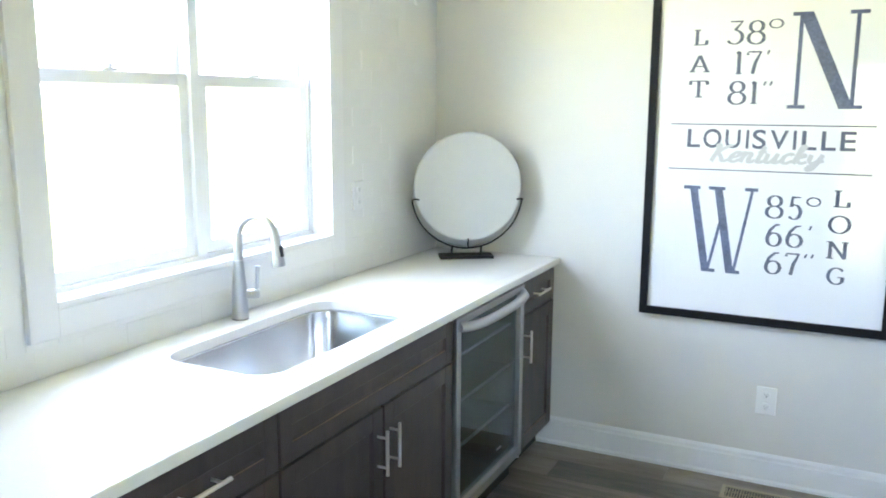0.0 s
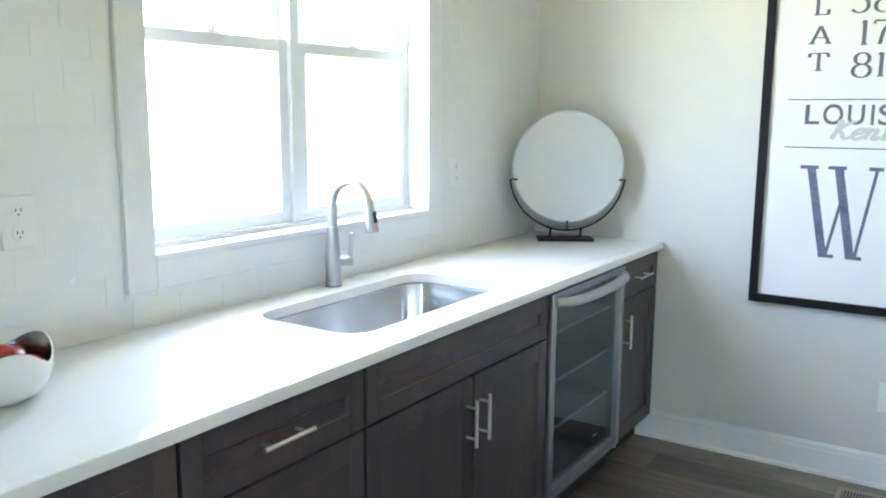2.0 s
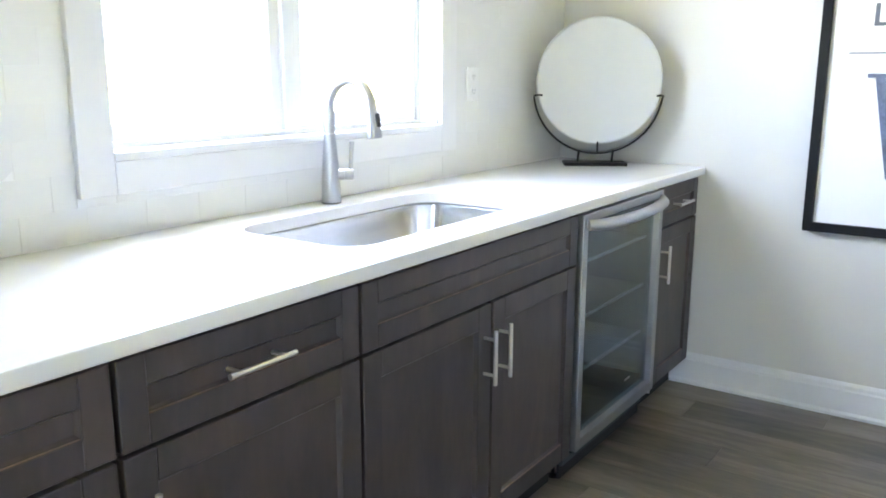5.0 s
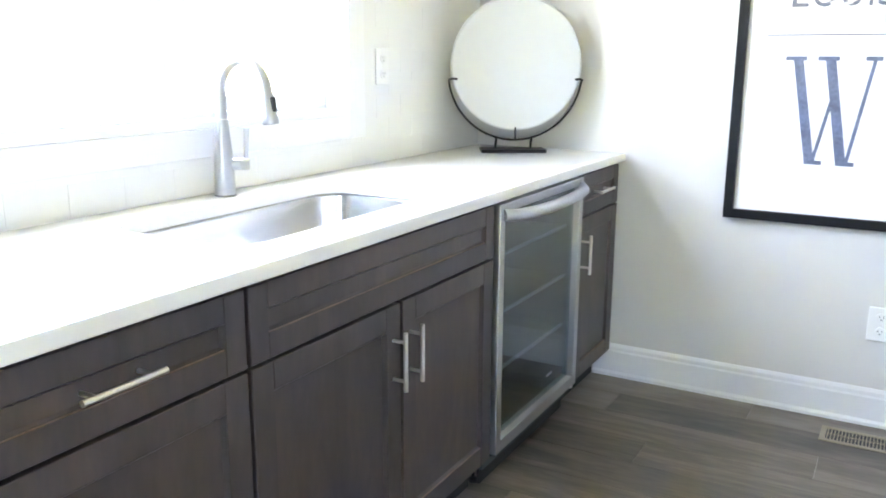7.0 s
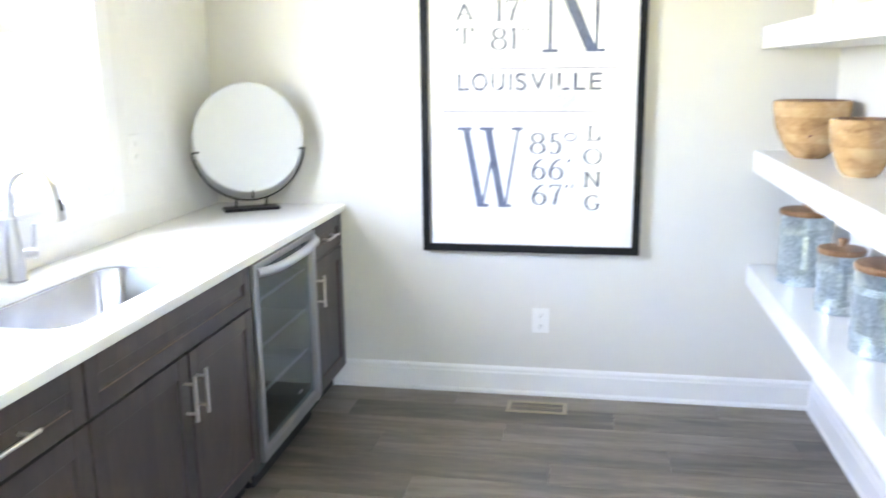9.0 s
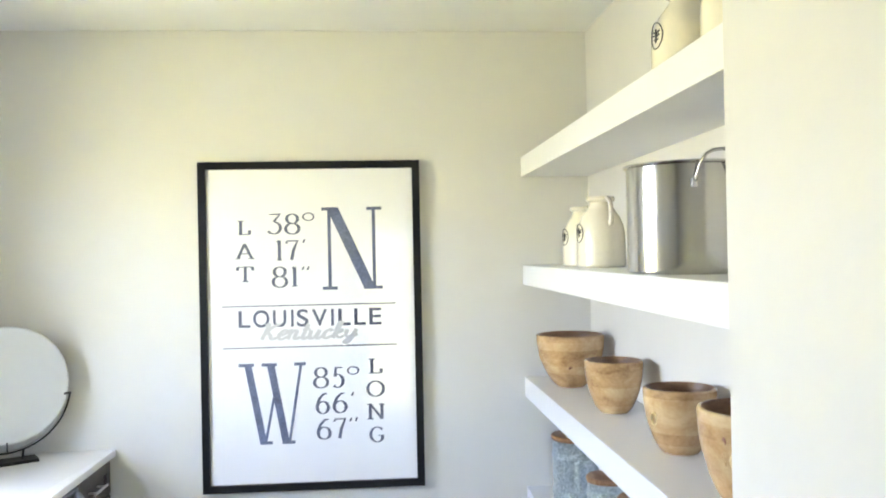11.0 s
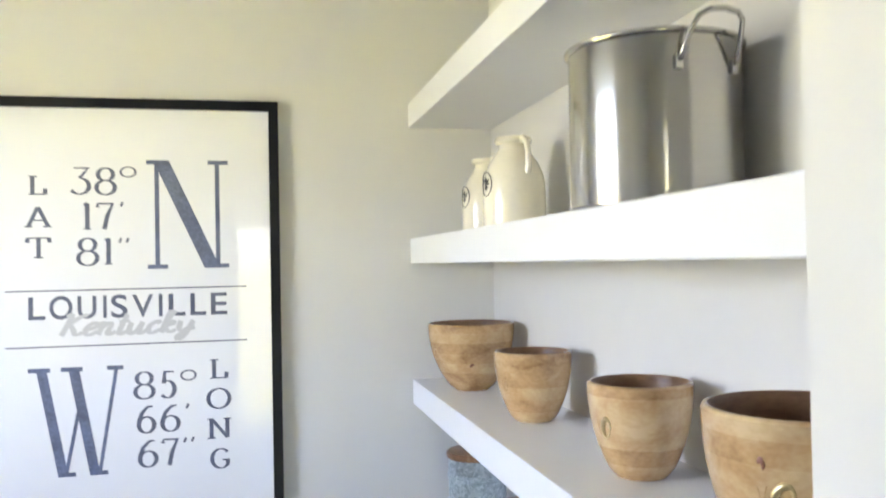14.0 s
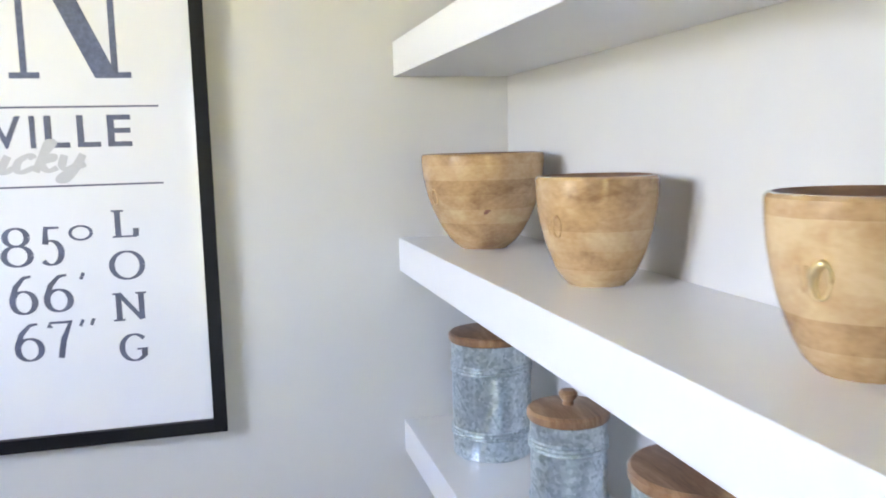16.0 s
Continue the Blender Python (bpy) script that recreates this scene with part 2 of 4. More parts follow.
# galvanised spangle: cells of slightly different zinc
ZINC.use_nodes = True
zn, zl = ZINC.node_tree.nodes, ZINC.node_tree.links
zc, zv, zr, zs, zb = (zn.new("ShaderNodeTexCoord"), zn.new("ShaderNodeTexVoronoi"), zn.new("ShaderNodeValToRGB"), zn.new("ShaderNodeTexNoise"), zn.new("ShaderNodeMixRGB"))
zv.inputs["Scale"].default_value, zs.inputs["Scale"].default_value = 130.0, 35.0
zs.inputs["Detail"].default_value = 6
zr.color_ramp.elements[0].color, zr.color_ramp.elements[1].color = (0.34, 0.425, 0.46, 1), (0.72, 0.79, 0.82, 1)
zl.new(zc.outputs["Object"], zv.inputs["Vector"])
zl.new(zc.outputs["Object"], zs.inputs["Vector"])
zl.new(zv.outputs["Color"], zr.inputs["Fac"])
zb.blend_type, zb.inputs["Fac"].default_value = "OVERLAY", 0.2
zl.new(zr.outputs["Color"], zb.inputs["Color1"])
zl.new(zs.outputs["Fac"], zb.inputs["Color2"])
zp = zn["Principled BSDF"]
zl.new(zb.outputs["Color"], zp.inputs["Base Color"])
zp.inputs["Metallic"].default_value, zp.inputs["Roughness"].default_value = 0.72, 0.28


# ---- mesh tools ----
def part(name, bm, mat, parent=None, label="", smooth=False, m=None):
    """One mesh object of the bmesh; under parent, where one is given."""
    me = bpy.data.meshes.new(name)
    bmesh.ops.recalc_face_normals(bm, faces=bm.faces[:])
    if smooth:
        for f in bm.faces:
            f.smooth = True
        if smooth == "auto":
            for e in bm.edges:
                e.smooth = len(e.link_faces) == 2 and e.calc_face_angle(0) < radians(35)
    bm.to_mesh(me)
    bm.free()
    me.materials.append(mat)
    ob = new(name, me)
    if parent:
        ob.parent = parent
    if m is not None:
        ob.matrix_basis = m
    return tagged(ob, label) if label else ob


def thing(name, x, y, z, label, category, group="", rz=0.0):
    ob = new(name)
    ob.empty_display_size = 0.05
    ob.matrix_basis = pose(x, y, z, 0, 0, rz)
    return tagged(ob, label, category, group)


def box(x0, x1, y0, y1, z0, z1, bevel=0.0, bm=None, segments=2):
    own = bmesh.new()
    bmesh.ops.create_cube(own, size=1, matrix=Matrix.LocRotScale(((x0 + x1) / 2, (y0 + y1) / 2, (z0 + z1) / 2), None, (abs(x1 - x0), abs(y1 - y0), abs(z1 - z0))))
    if bevel:
        bmesh.ops.bevel(own, geom=own.edges[:], offset=bevel, segments=segments, affect="EDGES", profile=0.5)
    return merge(bm, own)


def merge(bm, own):
    if bm is None:
        return own
    me = bpy.data.meshes.new("tmp")
    own.to_mesh(me)
    own.free()
    bm.from_mesh(me)
    bpy.data.meshes.remove(me)
    return bm


def lathe(profile, seg=48, bm=None, m=None):
    """A turned body: profile of (radius, height) from the axis outwards and on."""
    own = bmesh.new()
    rings = []
    for r, z in profile:
        if r < 1e-5:
            rings.append([own.verts.new((0, 0, z))])
        else:
            rings.append([own.verts.new((r * math.cos(2 * math.pi * k / seg), r * math.sin(2 * math.pi * k / seg), z)) for k in range(seg)])
    for a, b in zip(rings, rings[1:]):
        for k in range(seg):
            j = (k + 1) % seg
            if len(a) == 1 and len(b) > 1:
                own.faces.new((a[0], b[k], b[j]))
            elif len(b) == 1 and len(a) > 1:
                own.faces.new((a[k], a[j], b[0]))
            elif len(a) > 1:
                own.faces.new((a[k], a[j], b[j], b[k]))
    if m is not None:
        own.transform(m)
    return merge(bm, own)


def tube(points, radius, seg=12, bm=None, flat=1.0):
    """A swept round bar; radius a number or one per point."""
    own = bmesh.new()
    pts = [Vector(p) for p in points]
    radii = radius if isinstance(radius, (list, tuple)) else [radius] * len(pts)
    rings, side = [], None
    for k, p in enumerate(pts):
        d = (pts[min(k + 1, len(pts) - 1)] - pts[max(k - 1, 0)]).normalized()
        if side is None:
            side = d.orthogonal().normalized()
        side = (side - d * side.dot(d)).normalized()
        up = d.cross(side)
        rings.append([own.verts.new(p + radii[k] * (side * math.cos(2 * math.pi * s / seg) + flat * up * math.sin(2 * math.pi * s / seg))) for s in range(seg)])
    for a, b in zip(rings, rings[1:]):
        for s in range(seg):
            own.faces.new((a[s], a[(s + 1) % seg], b[(s + 1) % seg], b[s]))
    own.faces.new(rings[0][::-1])
    own.faces.new(rings[-1])
    return merge(bm, own)


def rounded(x0, x1, y0, y1, r, n=8):
    """Points round a rectangle with rounded corners."""
    out = []
    for cx, cy, a0 in ((x1 - r, y1 - r, 0), (x0 + r, y1 - r, 90), (x0 + r, y0 + r, 180), (x1 - r, y0 + r, 270)):
        out += [(cx + r * math.cos(radians(a0 + 90 * k / n)), cy + r * math.sin(radians(a0 + 90 * k / n))) for k in range(n + 1)]
    return out


def structure(name, bm, mat, label, category, smooth=False):
    return tagged(part(name, bm, mat, smooth=smooth), label, category, kind="structure")


# ---- the shell ----
WG = XW - 0.0009
bm = box(XN, WG, YB - 0.12, OY0, 0, ZC)
box(XN, WG, OY1, YP + 0.12, 0, ZC, bm=bm)
box(XN, WG, OY0, OY1, 0, OZ0, bm=bm)
box(XN, WG, OY0, OY1, OZ1, ZC, bm=bm)
wall_window = structure("wall_window", bm, GROUT, "white tiled wall with a double window above the worktop", "wall")
structure("wall_picture", box(XW - 0.004, XR + 0.12, YP, YP + 0.12, 0, ZC), PAINT, "pale grey painted wall behind the framed poster", "wall")
structure("wall_alcove", box(XR, XR + 0.12, YJ - 0.1, YP - 0.0005, 0, ZC), PAINT, "pale grey painted wall behind the open shelves", "wall")
structure("wall_side", box(XJ, XR - 0.002, YB, YJ, 0, ZC), PAINT, "pale grey painted wall end beside the shelves", "wall")
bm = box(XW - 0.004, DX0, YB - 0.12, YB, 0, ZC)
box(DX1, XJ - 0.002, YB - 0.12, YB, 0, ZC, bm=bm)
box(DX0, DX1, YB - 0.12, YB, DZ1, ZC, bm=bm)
structure("wall_behind", bm, PAINT, "plain pale grey painted wall with an added glazed door", "wall")
structure("ceiling", box(XN, XR + 0.12, YB - 0.12, YP + 0.12, ZC + 0.001, ZC + 0.12), CEIL, "flat white painted ceiling", "ceiling")
floor = structure("floor", box(XW - 0.004, XR, YB, YP, -0.12, -0.012), SUBFLOOR, "grey-brown wood plank floor", "floor")
structure("ground", box(-400, 400, -400, 400, -0.9, -0.5), LAWN, "sunlit dry yellow-green lawn outside the window", "lawn")


# unseen door, added only so that the fill lamp has an opening
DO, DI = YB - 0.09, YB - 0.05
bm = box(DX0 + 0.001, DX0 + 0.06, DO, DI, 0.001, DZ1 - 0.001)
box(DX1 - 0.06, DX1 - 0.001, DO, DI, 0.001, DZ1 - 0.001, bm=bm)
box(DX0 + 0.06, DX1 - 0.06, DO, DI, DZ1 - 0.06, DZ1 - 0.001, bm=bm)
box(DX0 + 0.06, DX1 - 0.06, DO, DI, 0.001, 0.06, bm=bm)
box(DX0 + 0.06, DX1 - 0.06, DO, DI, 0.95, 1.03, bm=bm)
glazed = structure("door_1", bm, TRIM, "unseen white glazed door, added to let in fill light", "door")
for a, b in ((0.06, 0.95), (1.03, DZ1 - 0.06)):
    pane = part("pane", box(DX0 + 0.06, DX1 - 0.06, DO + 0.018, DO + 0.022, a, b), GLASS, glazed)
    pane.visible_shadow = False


def baseboard(points, name):
    """A tall white baseboard with a stepped cap and a shoe; points: its foot line, room on the left of the way."""
    profile = [(0, 0), (0.022, 0), (0.022, 0.012), (0.016, 0.022), (0.016, 0.104), (0.012, 0.110), (0.012, 0.124), (0.007, 0.131), (0.004, 0.135), (0, 0.135)]
    own = bmesh.new()
    (x0, y0), (x1, y1) = points
    d = Vector((x1 - x0, y1 - y0, 0)).normalized()
    nrm = Vector((-d.y, d.x, 0))
    a = [own.verts.new(Vector((x0, y0, z)) + nrm * w) for w, z in profile]
    b = [own.verts.new(Vector((x1, y1, z)) + nrm * w) for w, z in profile]
    for k in range(len(profile) - 1):
        own.faces.new((a[k], b[k], b[k + 1], a[k + 1]))
    own.faces.new(a)
    own.faces.new(b)
    return structure(name, own, TRIM, "tall white painted baseboard with a stepped cap", "baseboard")


baseboard([(XR, YP), (-1.04, YP)], "baseboard")
baseboard([(XR, YJ), (XR, YP - 0.0225)], "baseboard")
baseboard([(XJ, YB + 0.001), (XJ, YJ)], "baseboard")

# ---- window ----
win = structure("window_1", box(XN - 0.02, XN + 0.055, OY0 + 0.002, OY1 - 0.002, OZ0 + 0.001, OZ0 + 0.02), VINYL, "white vinyl double-hung twin window, shut", "window")
bm = box(XN - 0.02, XN + 0.055, OY0 + 0.001, OY0 + 0.018, OZ0 + 0.021, OZ1 - 0.02)
box(XN - 0.02, XN + 0.055, OY1 - 0.018, OY1 - 0.001, OZ0 + 0.021, OZ1 - 0.02, bm=bm)
box(XN - 0.02, XN + 0.055, OY0 + 0.001, OY1 - 0.001, OZ1 - 0.019, OZ1 - 0.001, bm=bm)
YM = (OY0 + OY1) / 2
part("window_frame", bm, VINYL, win)
part("mullion", box(XN - 0.02, XN + 0.06, YM - 0.022, YM + 0.022, OZ0 + 0.021, OZ1 - 0.02, 0.002), VINYL, win)
ZM = 1.686
for y0, y1 in ((OY0 + 0.02, YM - 0.024), (YM + 0.024, OY1 - 0.02)):
    for nm, xa, z0, z1 in (("lower_sash", XN + 0.02, OZ0 + 0.022, ZM + 0.022), ("upper_sash", XN - 0.012, ZM - 0.022, OZ1 - 0.021)):
        w, d = 0.04, 0.028
        bm = box(xa, xa + d, y0, y0 + w, z0, z1, 0.003)
        box(xa, xa + d, y1 - w, y1, z0, z1, 0.003, bm)
        box(xa, xa + d - 0.001, y0 + w - 0.002, y1 - w + 0.002, z0, z0 + w, 0.003, bm)
        box(xa, xa + d - 0.001, y0 + w - 0.002, y1 - w + 0.002, z1 - w, z1, 0.003, bm)
        sash = part(nm, bm, VINYL, win)
        pane = part("pane", box(xa + 0.01, xa + 0.014, y0 + w - 0.004, y1 - w + 0.004, z0 + w - 0.004, z1 - w + 0.004), GLASS, sash)
        pane.visible_shadow = False
        if nm == "lower_sash":
            yc = (y0 + y1) / 2
            bm = box(xa + 0.004, xa + d - 0.003, yc - 0.028, yc + 0.028, z1, z1 + 0.008, 0.003)
            lathe([(0, 0), (0.011, 0), (0.011, 0.012), (0.008, 0.016), (0, 0.016)], 16, bm, pose(xa + 0.014, yc, z1 + 0.006))
            box(xa + 0.01, xa + 0.02, yc - 0.004, yc + 0.03, z1 + 0.012, z1 + 0.018, 0.002, bm)
            part("sash_lock", bm, VINYL, sash, "white cam sash lock")
# lining of the opening and the flat casing round it
bm = box(XN + 0.056, XW + 0.0, OY0 - 0.0, OY0 + 0.006, OZ0 + 0.008, OZ1 - 0.007)
box(XN + 0.056, XW, OY1 - 0.006, OY1, OZ0 + 0.008, OZ1 - 0.007, bm=bm)
box(XN + 0.056, XW, OY0, OY1, OZ1 - 0.006, OZ1, bm=bm)
part("jamb_lining", bm, TRIM, win)
part("window_sill", box(XN + 0.056, XW + 0.019, OY0 + 0.0005, OY1 - 0.0005, OZ0 - 0.012, OZ0 + 0.007, 0.002), TRIM, win)
CW = 0.088
bm = box(XW + 0.0005, XW + 0.018, OY0 - CW, OY0, 1.012, OZ1 + CW, 0.002)
box(XW + 0.0005, XW + 0.018, OY1, OY1 + CW, 1.012, OZ1 + CW, 0.002, bm)
box(XW + 0.0005, XW + 0.0175, OY0, OY1, OZ1, OZ1 + CW, 0.002, bm)
box(XW + 0.0005, XW + 0.0175, OY0, OY1, 1.012, OZ0 - 0.0125, 0.002, bm)
part("casing", bm, TRIM, win, "flat white painted casing")

# ---- worktop, sink, tap ----
CY0 = -0.55
SX0, SX1, SY0, SY1 = -1.465, -1.075, 0.70, 1.492
hole = rounded(SX0, SX1, SY0, SY1, 0.085, 10)
bm = bmesh.new()
outer = [bm.verts.new((x, y, TOP)) for x, y in ((XW + 0.001, CY0), (XW + 0.647, CY0), (XW + 0.647, YP - 0.001), (XW + 0.001, YP - 0.001))]
inner = [bm.verts.new((x, y, TOP)) for x, y in hole]
edges = [bm.edges.new((l[k], l[(k + 1) % len(l)])) for l in (outer, inner) for k in range(len(l))]
bmesh.ops.triangle_fill(bm, edges=edges, use_beauty=True)
ext = bmesh.ops.extrude_face_region(bm, geom=bm.faces[:])
for v in ext["geom"]:
    if isinstance(v, bmesh.types.BMVert):
        v.co.z = TOP - 0.03
bm.edges.ensure_lookup_table()
rim = [e for e in bm.edges if all(abs(v.co.x - (XW + 0.647)) < 1e-4 for v in e.verts) and abs(e.verts[0].co.z - e.verts[1].co.z) < 1e-4]
bmesh.ops.bevel(bm, geom=rim, offset=0.004, segments=3, affect="EDGES", profile=0.5)
worktop = tagged(part("worktop", bm, QUARTZ, smooth="auto"), "polished white quartz worktop with a sink cut-out on dark cabinets", "countertop")

sink = thing("sink", (SX0 + SX1) / 2, (SY0 + SY1) / 2, 0.645, "brushed stainless steel undermount sink below the white worktop", "sink")
bm = bmesh.new()
loops = []
for grow, z, r in ((0.03, TOP - 0.0305, 0.11), (0.009, TOP - 0.0305, 0.094), (0.006, TOP - 0.04, 0.088), (0.0, 0.70, 0.08), (-0.02, 0.668, 0.075), (-0.05, 0.656, 0.06), (-0.16, 0.652, 0.02)):
    loops.append([bm.verts.new((x, y, z)) for x, y in rounded(SX0 - grow, SX1 + grow, SY0 - grow, SY1 + grow, r, 10)])
for a, b in zip(loops, loops[1:]):
    for k in range(len(a)):
        bm.faces.new((a[k], a[(k + 1) % len(a)], b[(k + 1) % len(a)], b[k]))
bm.faces.new(loops[-1])
bm.transform(Matrix.Translation((-(SX0 + SX1) / 2, -(SY0 + SY1) / 2, -0.645)))
basin = part("basin", bm, SINKSTEEL, sink, smooth=True)
part("drain", lathe([(0, 0.009), (0.02, 0.009), (0.03, 0.0105), (0.044, 0.011), (0.05, 0.0085), (0.05, 0.0055), (0, 0.0055)], 32), NICKEL, sink, "round chrome drain strainer", True, Matrix.Translation((0.09, 0.0, 0.0)))

faucet = thing("faucet", -1.537, 1.14, TOP, "brushed nickel pull-down kitchen tap standing behind the sink", "faucet")
part("body", lathe([(0, 0), (0.027, 0), (0.0275, 0.004), (0.0265, 0.05), (0.0235, 0.11), (0.0185, 0.165), (0.016, 0.2), (0, 0.2)], 32), TAPSTEEL, faucet, smooth="auto")
arc = [(0, 0, 0.2), (0, 0, 0.235), (0, 0, 0.262)] + [(0.078 - 0.078 * math.cos(radians(a)), 0, 0.262 + 0.086 * math.sin(radians(a))) for a in range(8, 161, 8)]
for z in (0.199, 0.0035):
    part("seam_ring", lathe([(0.012, z - 0.0012), (0.0166 if z > 0.1 else 0.0282, z - 0.0012), (0.0166 if z > 0.1 else 0.0282, z + 0.0012), (0.012, z + 0.0012)], 28), BUTTON if z < 0.1 else NICKEL, faucet)
part("spout", tube(arc, [0.0155] * 3 + [0.0135] * (len(arc) - 3), 20), TAPSTEEL, faucet, smooth="auto")
sx, _, sz = arc[-1]
head = part("spray_head", lathe([(0, 0), (0.0145, 0), (0.015, -0.02), (0.0165, -0.05), (0.0195, -0.08), (0.021, -0.1), (0.0195, -0.104), (0, -0.1)], 28), TAPSTEEL, faucet, smooth="auto", m=pose(sx - 0.001, 0, sz + 0.004, 0, -8, 0))
part("button", box(0.0125, 0.0215, -0.007, 0.007, -0.075, -0.038, 0.003), BUTTON, head, "black rubber spray button")
hub = part("handle_hub", lathe([(0, 0), (0.016, 0), (0.0165, 0.022), (0.0155, 0.023), (0.0155, 0.026), (0.0165, 0.027), (0.0165, 0.044), (0.014, 0.048), (0, 0.048)], 24), TAPSTEEL, faucet, smooth="auto", m=Matrix.Translation((0.012, 0.012, 0.083)) @ pose(0, 0, 0, 0, 0, 40) @ pose(0, 0, 0, 0, 90, 0))
part("lever", tube([(0.041, 0.036, 0.085), (0.043, 0.038, 0.12), (0.046, 0.04, 0.176)], [0.0055, 0.006, 0.0075], 14), TAPSTEEL, faucet, smooth="auto")


# ---- cabinets ----
def shaker(name, parent, y0, y1, z0, z1, rail, label=""):
    """A shaker front: four rails round a sunken panel."""
    x0, x1 = XF - 0.02, XF
    a = (y0 + rail - 0.001, y1 - rail + 0.001, z0 + rail - 0.001, z1 - rail + 0.001)
    lip = 0.007
    panel = bmesh.new()
    rims = [[panel.verts.new((x, y, z)) for y, z in ((a[0] + g, a[2] + g), (a[1] - g, a[2] + g), (a[1] - g, a[3] - g), (a[0] + g, a[3] - g))] for x, g in ((x0 + 0.001, 0), (x1 - 0.002, 0), (x1 - 0.011, lip))]
    for p, q in zip(rims, rims[1:]):
        for k in range(4):
            panel.faces.new((p[k], p[(k + 1) % 4], q[(k + 1) % 4], q[k]))
    panel.faces.new(rims[-1])
    panel.faces.new(rims[0][::-1])
    front = part(name, panel, CABINET, parent, label)
    for p, q in ((y0, y0 + rail), (y1 - rail, y1)):
        part("stile", box(x0, x1, p, q, z0, z1, 0.0015, segments=1), CABINET, front)
    for p, q in ((z0, z0 + rail), (z1 - rail, z1)):
        part("rail", box(x0, x1 - 0.0003, y0 + rail + 0.0003, y1 - rail - 0.0003, p, q, 0.0012, segments=1), CABINET, front)
    # thin worn line where the stain has rubbed off the lower lip
    part("worn_edge", box(x1 - 0.0045, x1 - 0.0015, a[0] + 0.004, a[1] - 0.004, a[2] - 0.0005, a[2] + 0.0022), EDGE, front, "brown rubbed-through edge")
    return front


def bar_handle(parent, y, z, length, upright):
    d = (0, 0, 1) if upright else (0, 1, 0)
    at = lambda s, x: (x, y + d[1] * s, z + d[2] * s)
    bm = tube([at(-length / 2, XF + 0.034), at(length / 2, XF + 0.034)], 0.0055, 14)
    for s in (-length / 2 + 0.024, length / 2 - 0.024):
        tube([at(s, XF - 0.0005), at(s, XF + 0.032)], 0.0042, 10, bm)
    return part("handle", bm, NICKEL, parent, "brushed nickel bar handle", "auto")


def cabinet(y0, y1, label, doors, drawer=True):
    cab = tagged(new("base_cabinet"), label, "cabinet", "base cabinets under the worktop")
    x0, x1, t = XW + 0.002, XF - 0.021, 0.018
    bm = box(x0, x1, y0 + 0.0005, y0 + t, 0.105, TOP - 0.031)
    box(x0, x1, y1 - t, y1 - 0.0005, 0.105, TOP - 0.031, bm=bm)
    box(x0, x1, y0 + t, y1 - t, 0.105, 0.105 + t, bm=bm)
    box(x0, x0 + 0.006, y0 + t, y1 - t, 0.105 + t, TOP - 0.031, bm=bm)
    box(x1 - 0.018, x1 - 0.0002, y0 + t, y1 - t, TOP - 0.06, TOP - 0.031, bm=bm)
    box(x1 - 0.018, x1 - 0.0002, y0 + t, y1 - t, 0.69, 0.73, bm=bm)
    part("body", bm, BLACKGAP, cab)
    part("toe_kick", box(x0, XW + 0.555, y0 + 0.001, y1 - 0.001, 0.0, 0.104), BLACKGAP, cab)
    g = 0.004
    zd = 0.722
    dr = shaker("drawer_front", cab, y0 + g, y1 - g, zd + g, TOP - 0.041, 0.05)
    if drawer:
        bar_handle(dr, (y0 + y1) / 2 - 0.015, (zd + TOP - 0.041) / 2 + 0.004, 0.15, False)
    for a, b, side in doors:
        door = shaker("door", cab, a + g, b - g, 0.112, zd - g, 0.058)
        bar_handle(door, b - 0.036 if side == "far" else a + 0.036, 0.589, 0.142, True)
    return cab


cabinet(-0.495, 0.051, "dark espresso-stained base cabinet with a drawer over a door", [(-0.495, 0.051, "far")])
cabinet(0.053, 0.601, "dark espresso-stained base cabinet with a drawer over a door", [(0.053, 0.601, "near")])
cabinet(0.603, 1.592, "wide dark espresso-stained sink cabinet with two doors", [(0.603, 1.107, "far"), (1.109, 1.592, "near")], drawer=False)
cabinet(2.266, 2.686, "narrow dark espresso-stained base cabinet in the corner", [(2.266, 2.686, "near")])
structure("filler_strip", box(XF - 0.3, XF - 0.012, 2.687, YP - 0.001, 0.105, TOP - 0.031), CABINET, "dark stained filler strip between cabinet and wall", "trim")
structure("end_panel", box(XW + 0.002, XF - 0.002, -0.516, -0.496, 0.0, TOP - 0.031, 0.001), CABINET, "dark stained end panel of the cabinet run", "trim")

# ---- beverage cooler ----
K0, K1 = 1.596, 2.262
cooler = tagged(new("beverage_cooler"), "stainless-framed undercounter beverage cooler with a smoked glass door, empty", "refrigerator")
x0, x1, t = XW + 0.03, XF - 0.03, 0.03
bm = box(x0, x1, K0 + 0.004, K1 - 0.004, 0.06, 0.87)
bm.faces.ensure_lookup_table()
mouth = max(bm.faces, key=lambda f: f.calc_center_median().x)
bmesh.ops.inset_individual(bm, faces=[mouth], thickness=t)
deep = bmesh.ops.extrude_face_region(bm, geom=[mouth])
bmesh.ops.delete(bm, geom=[mouth], context="FACES_ONLY")
for v in deep["geom"]:
    if isinstance(v, bmesh.types.BMVert):
        v.co.x = x0 + 0.04
part("body", bm, LINER, cooler)
part("motor_step", box(x0 + 0.05, x0 + 0.26, K0 + t + 0.001, K1 - t - 0.001, 0.091, 0.25, 0.004), LINER, cooler)
xd0, xd1 = XF - 0.028, XF + 0.014
door = part("door", box(xd0 + 0.014, xd0 + 0.02, K0 + 0.036, K1 - 0.036, 0.156, 0.846), TINT, cooler, "smoked glass door pane")
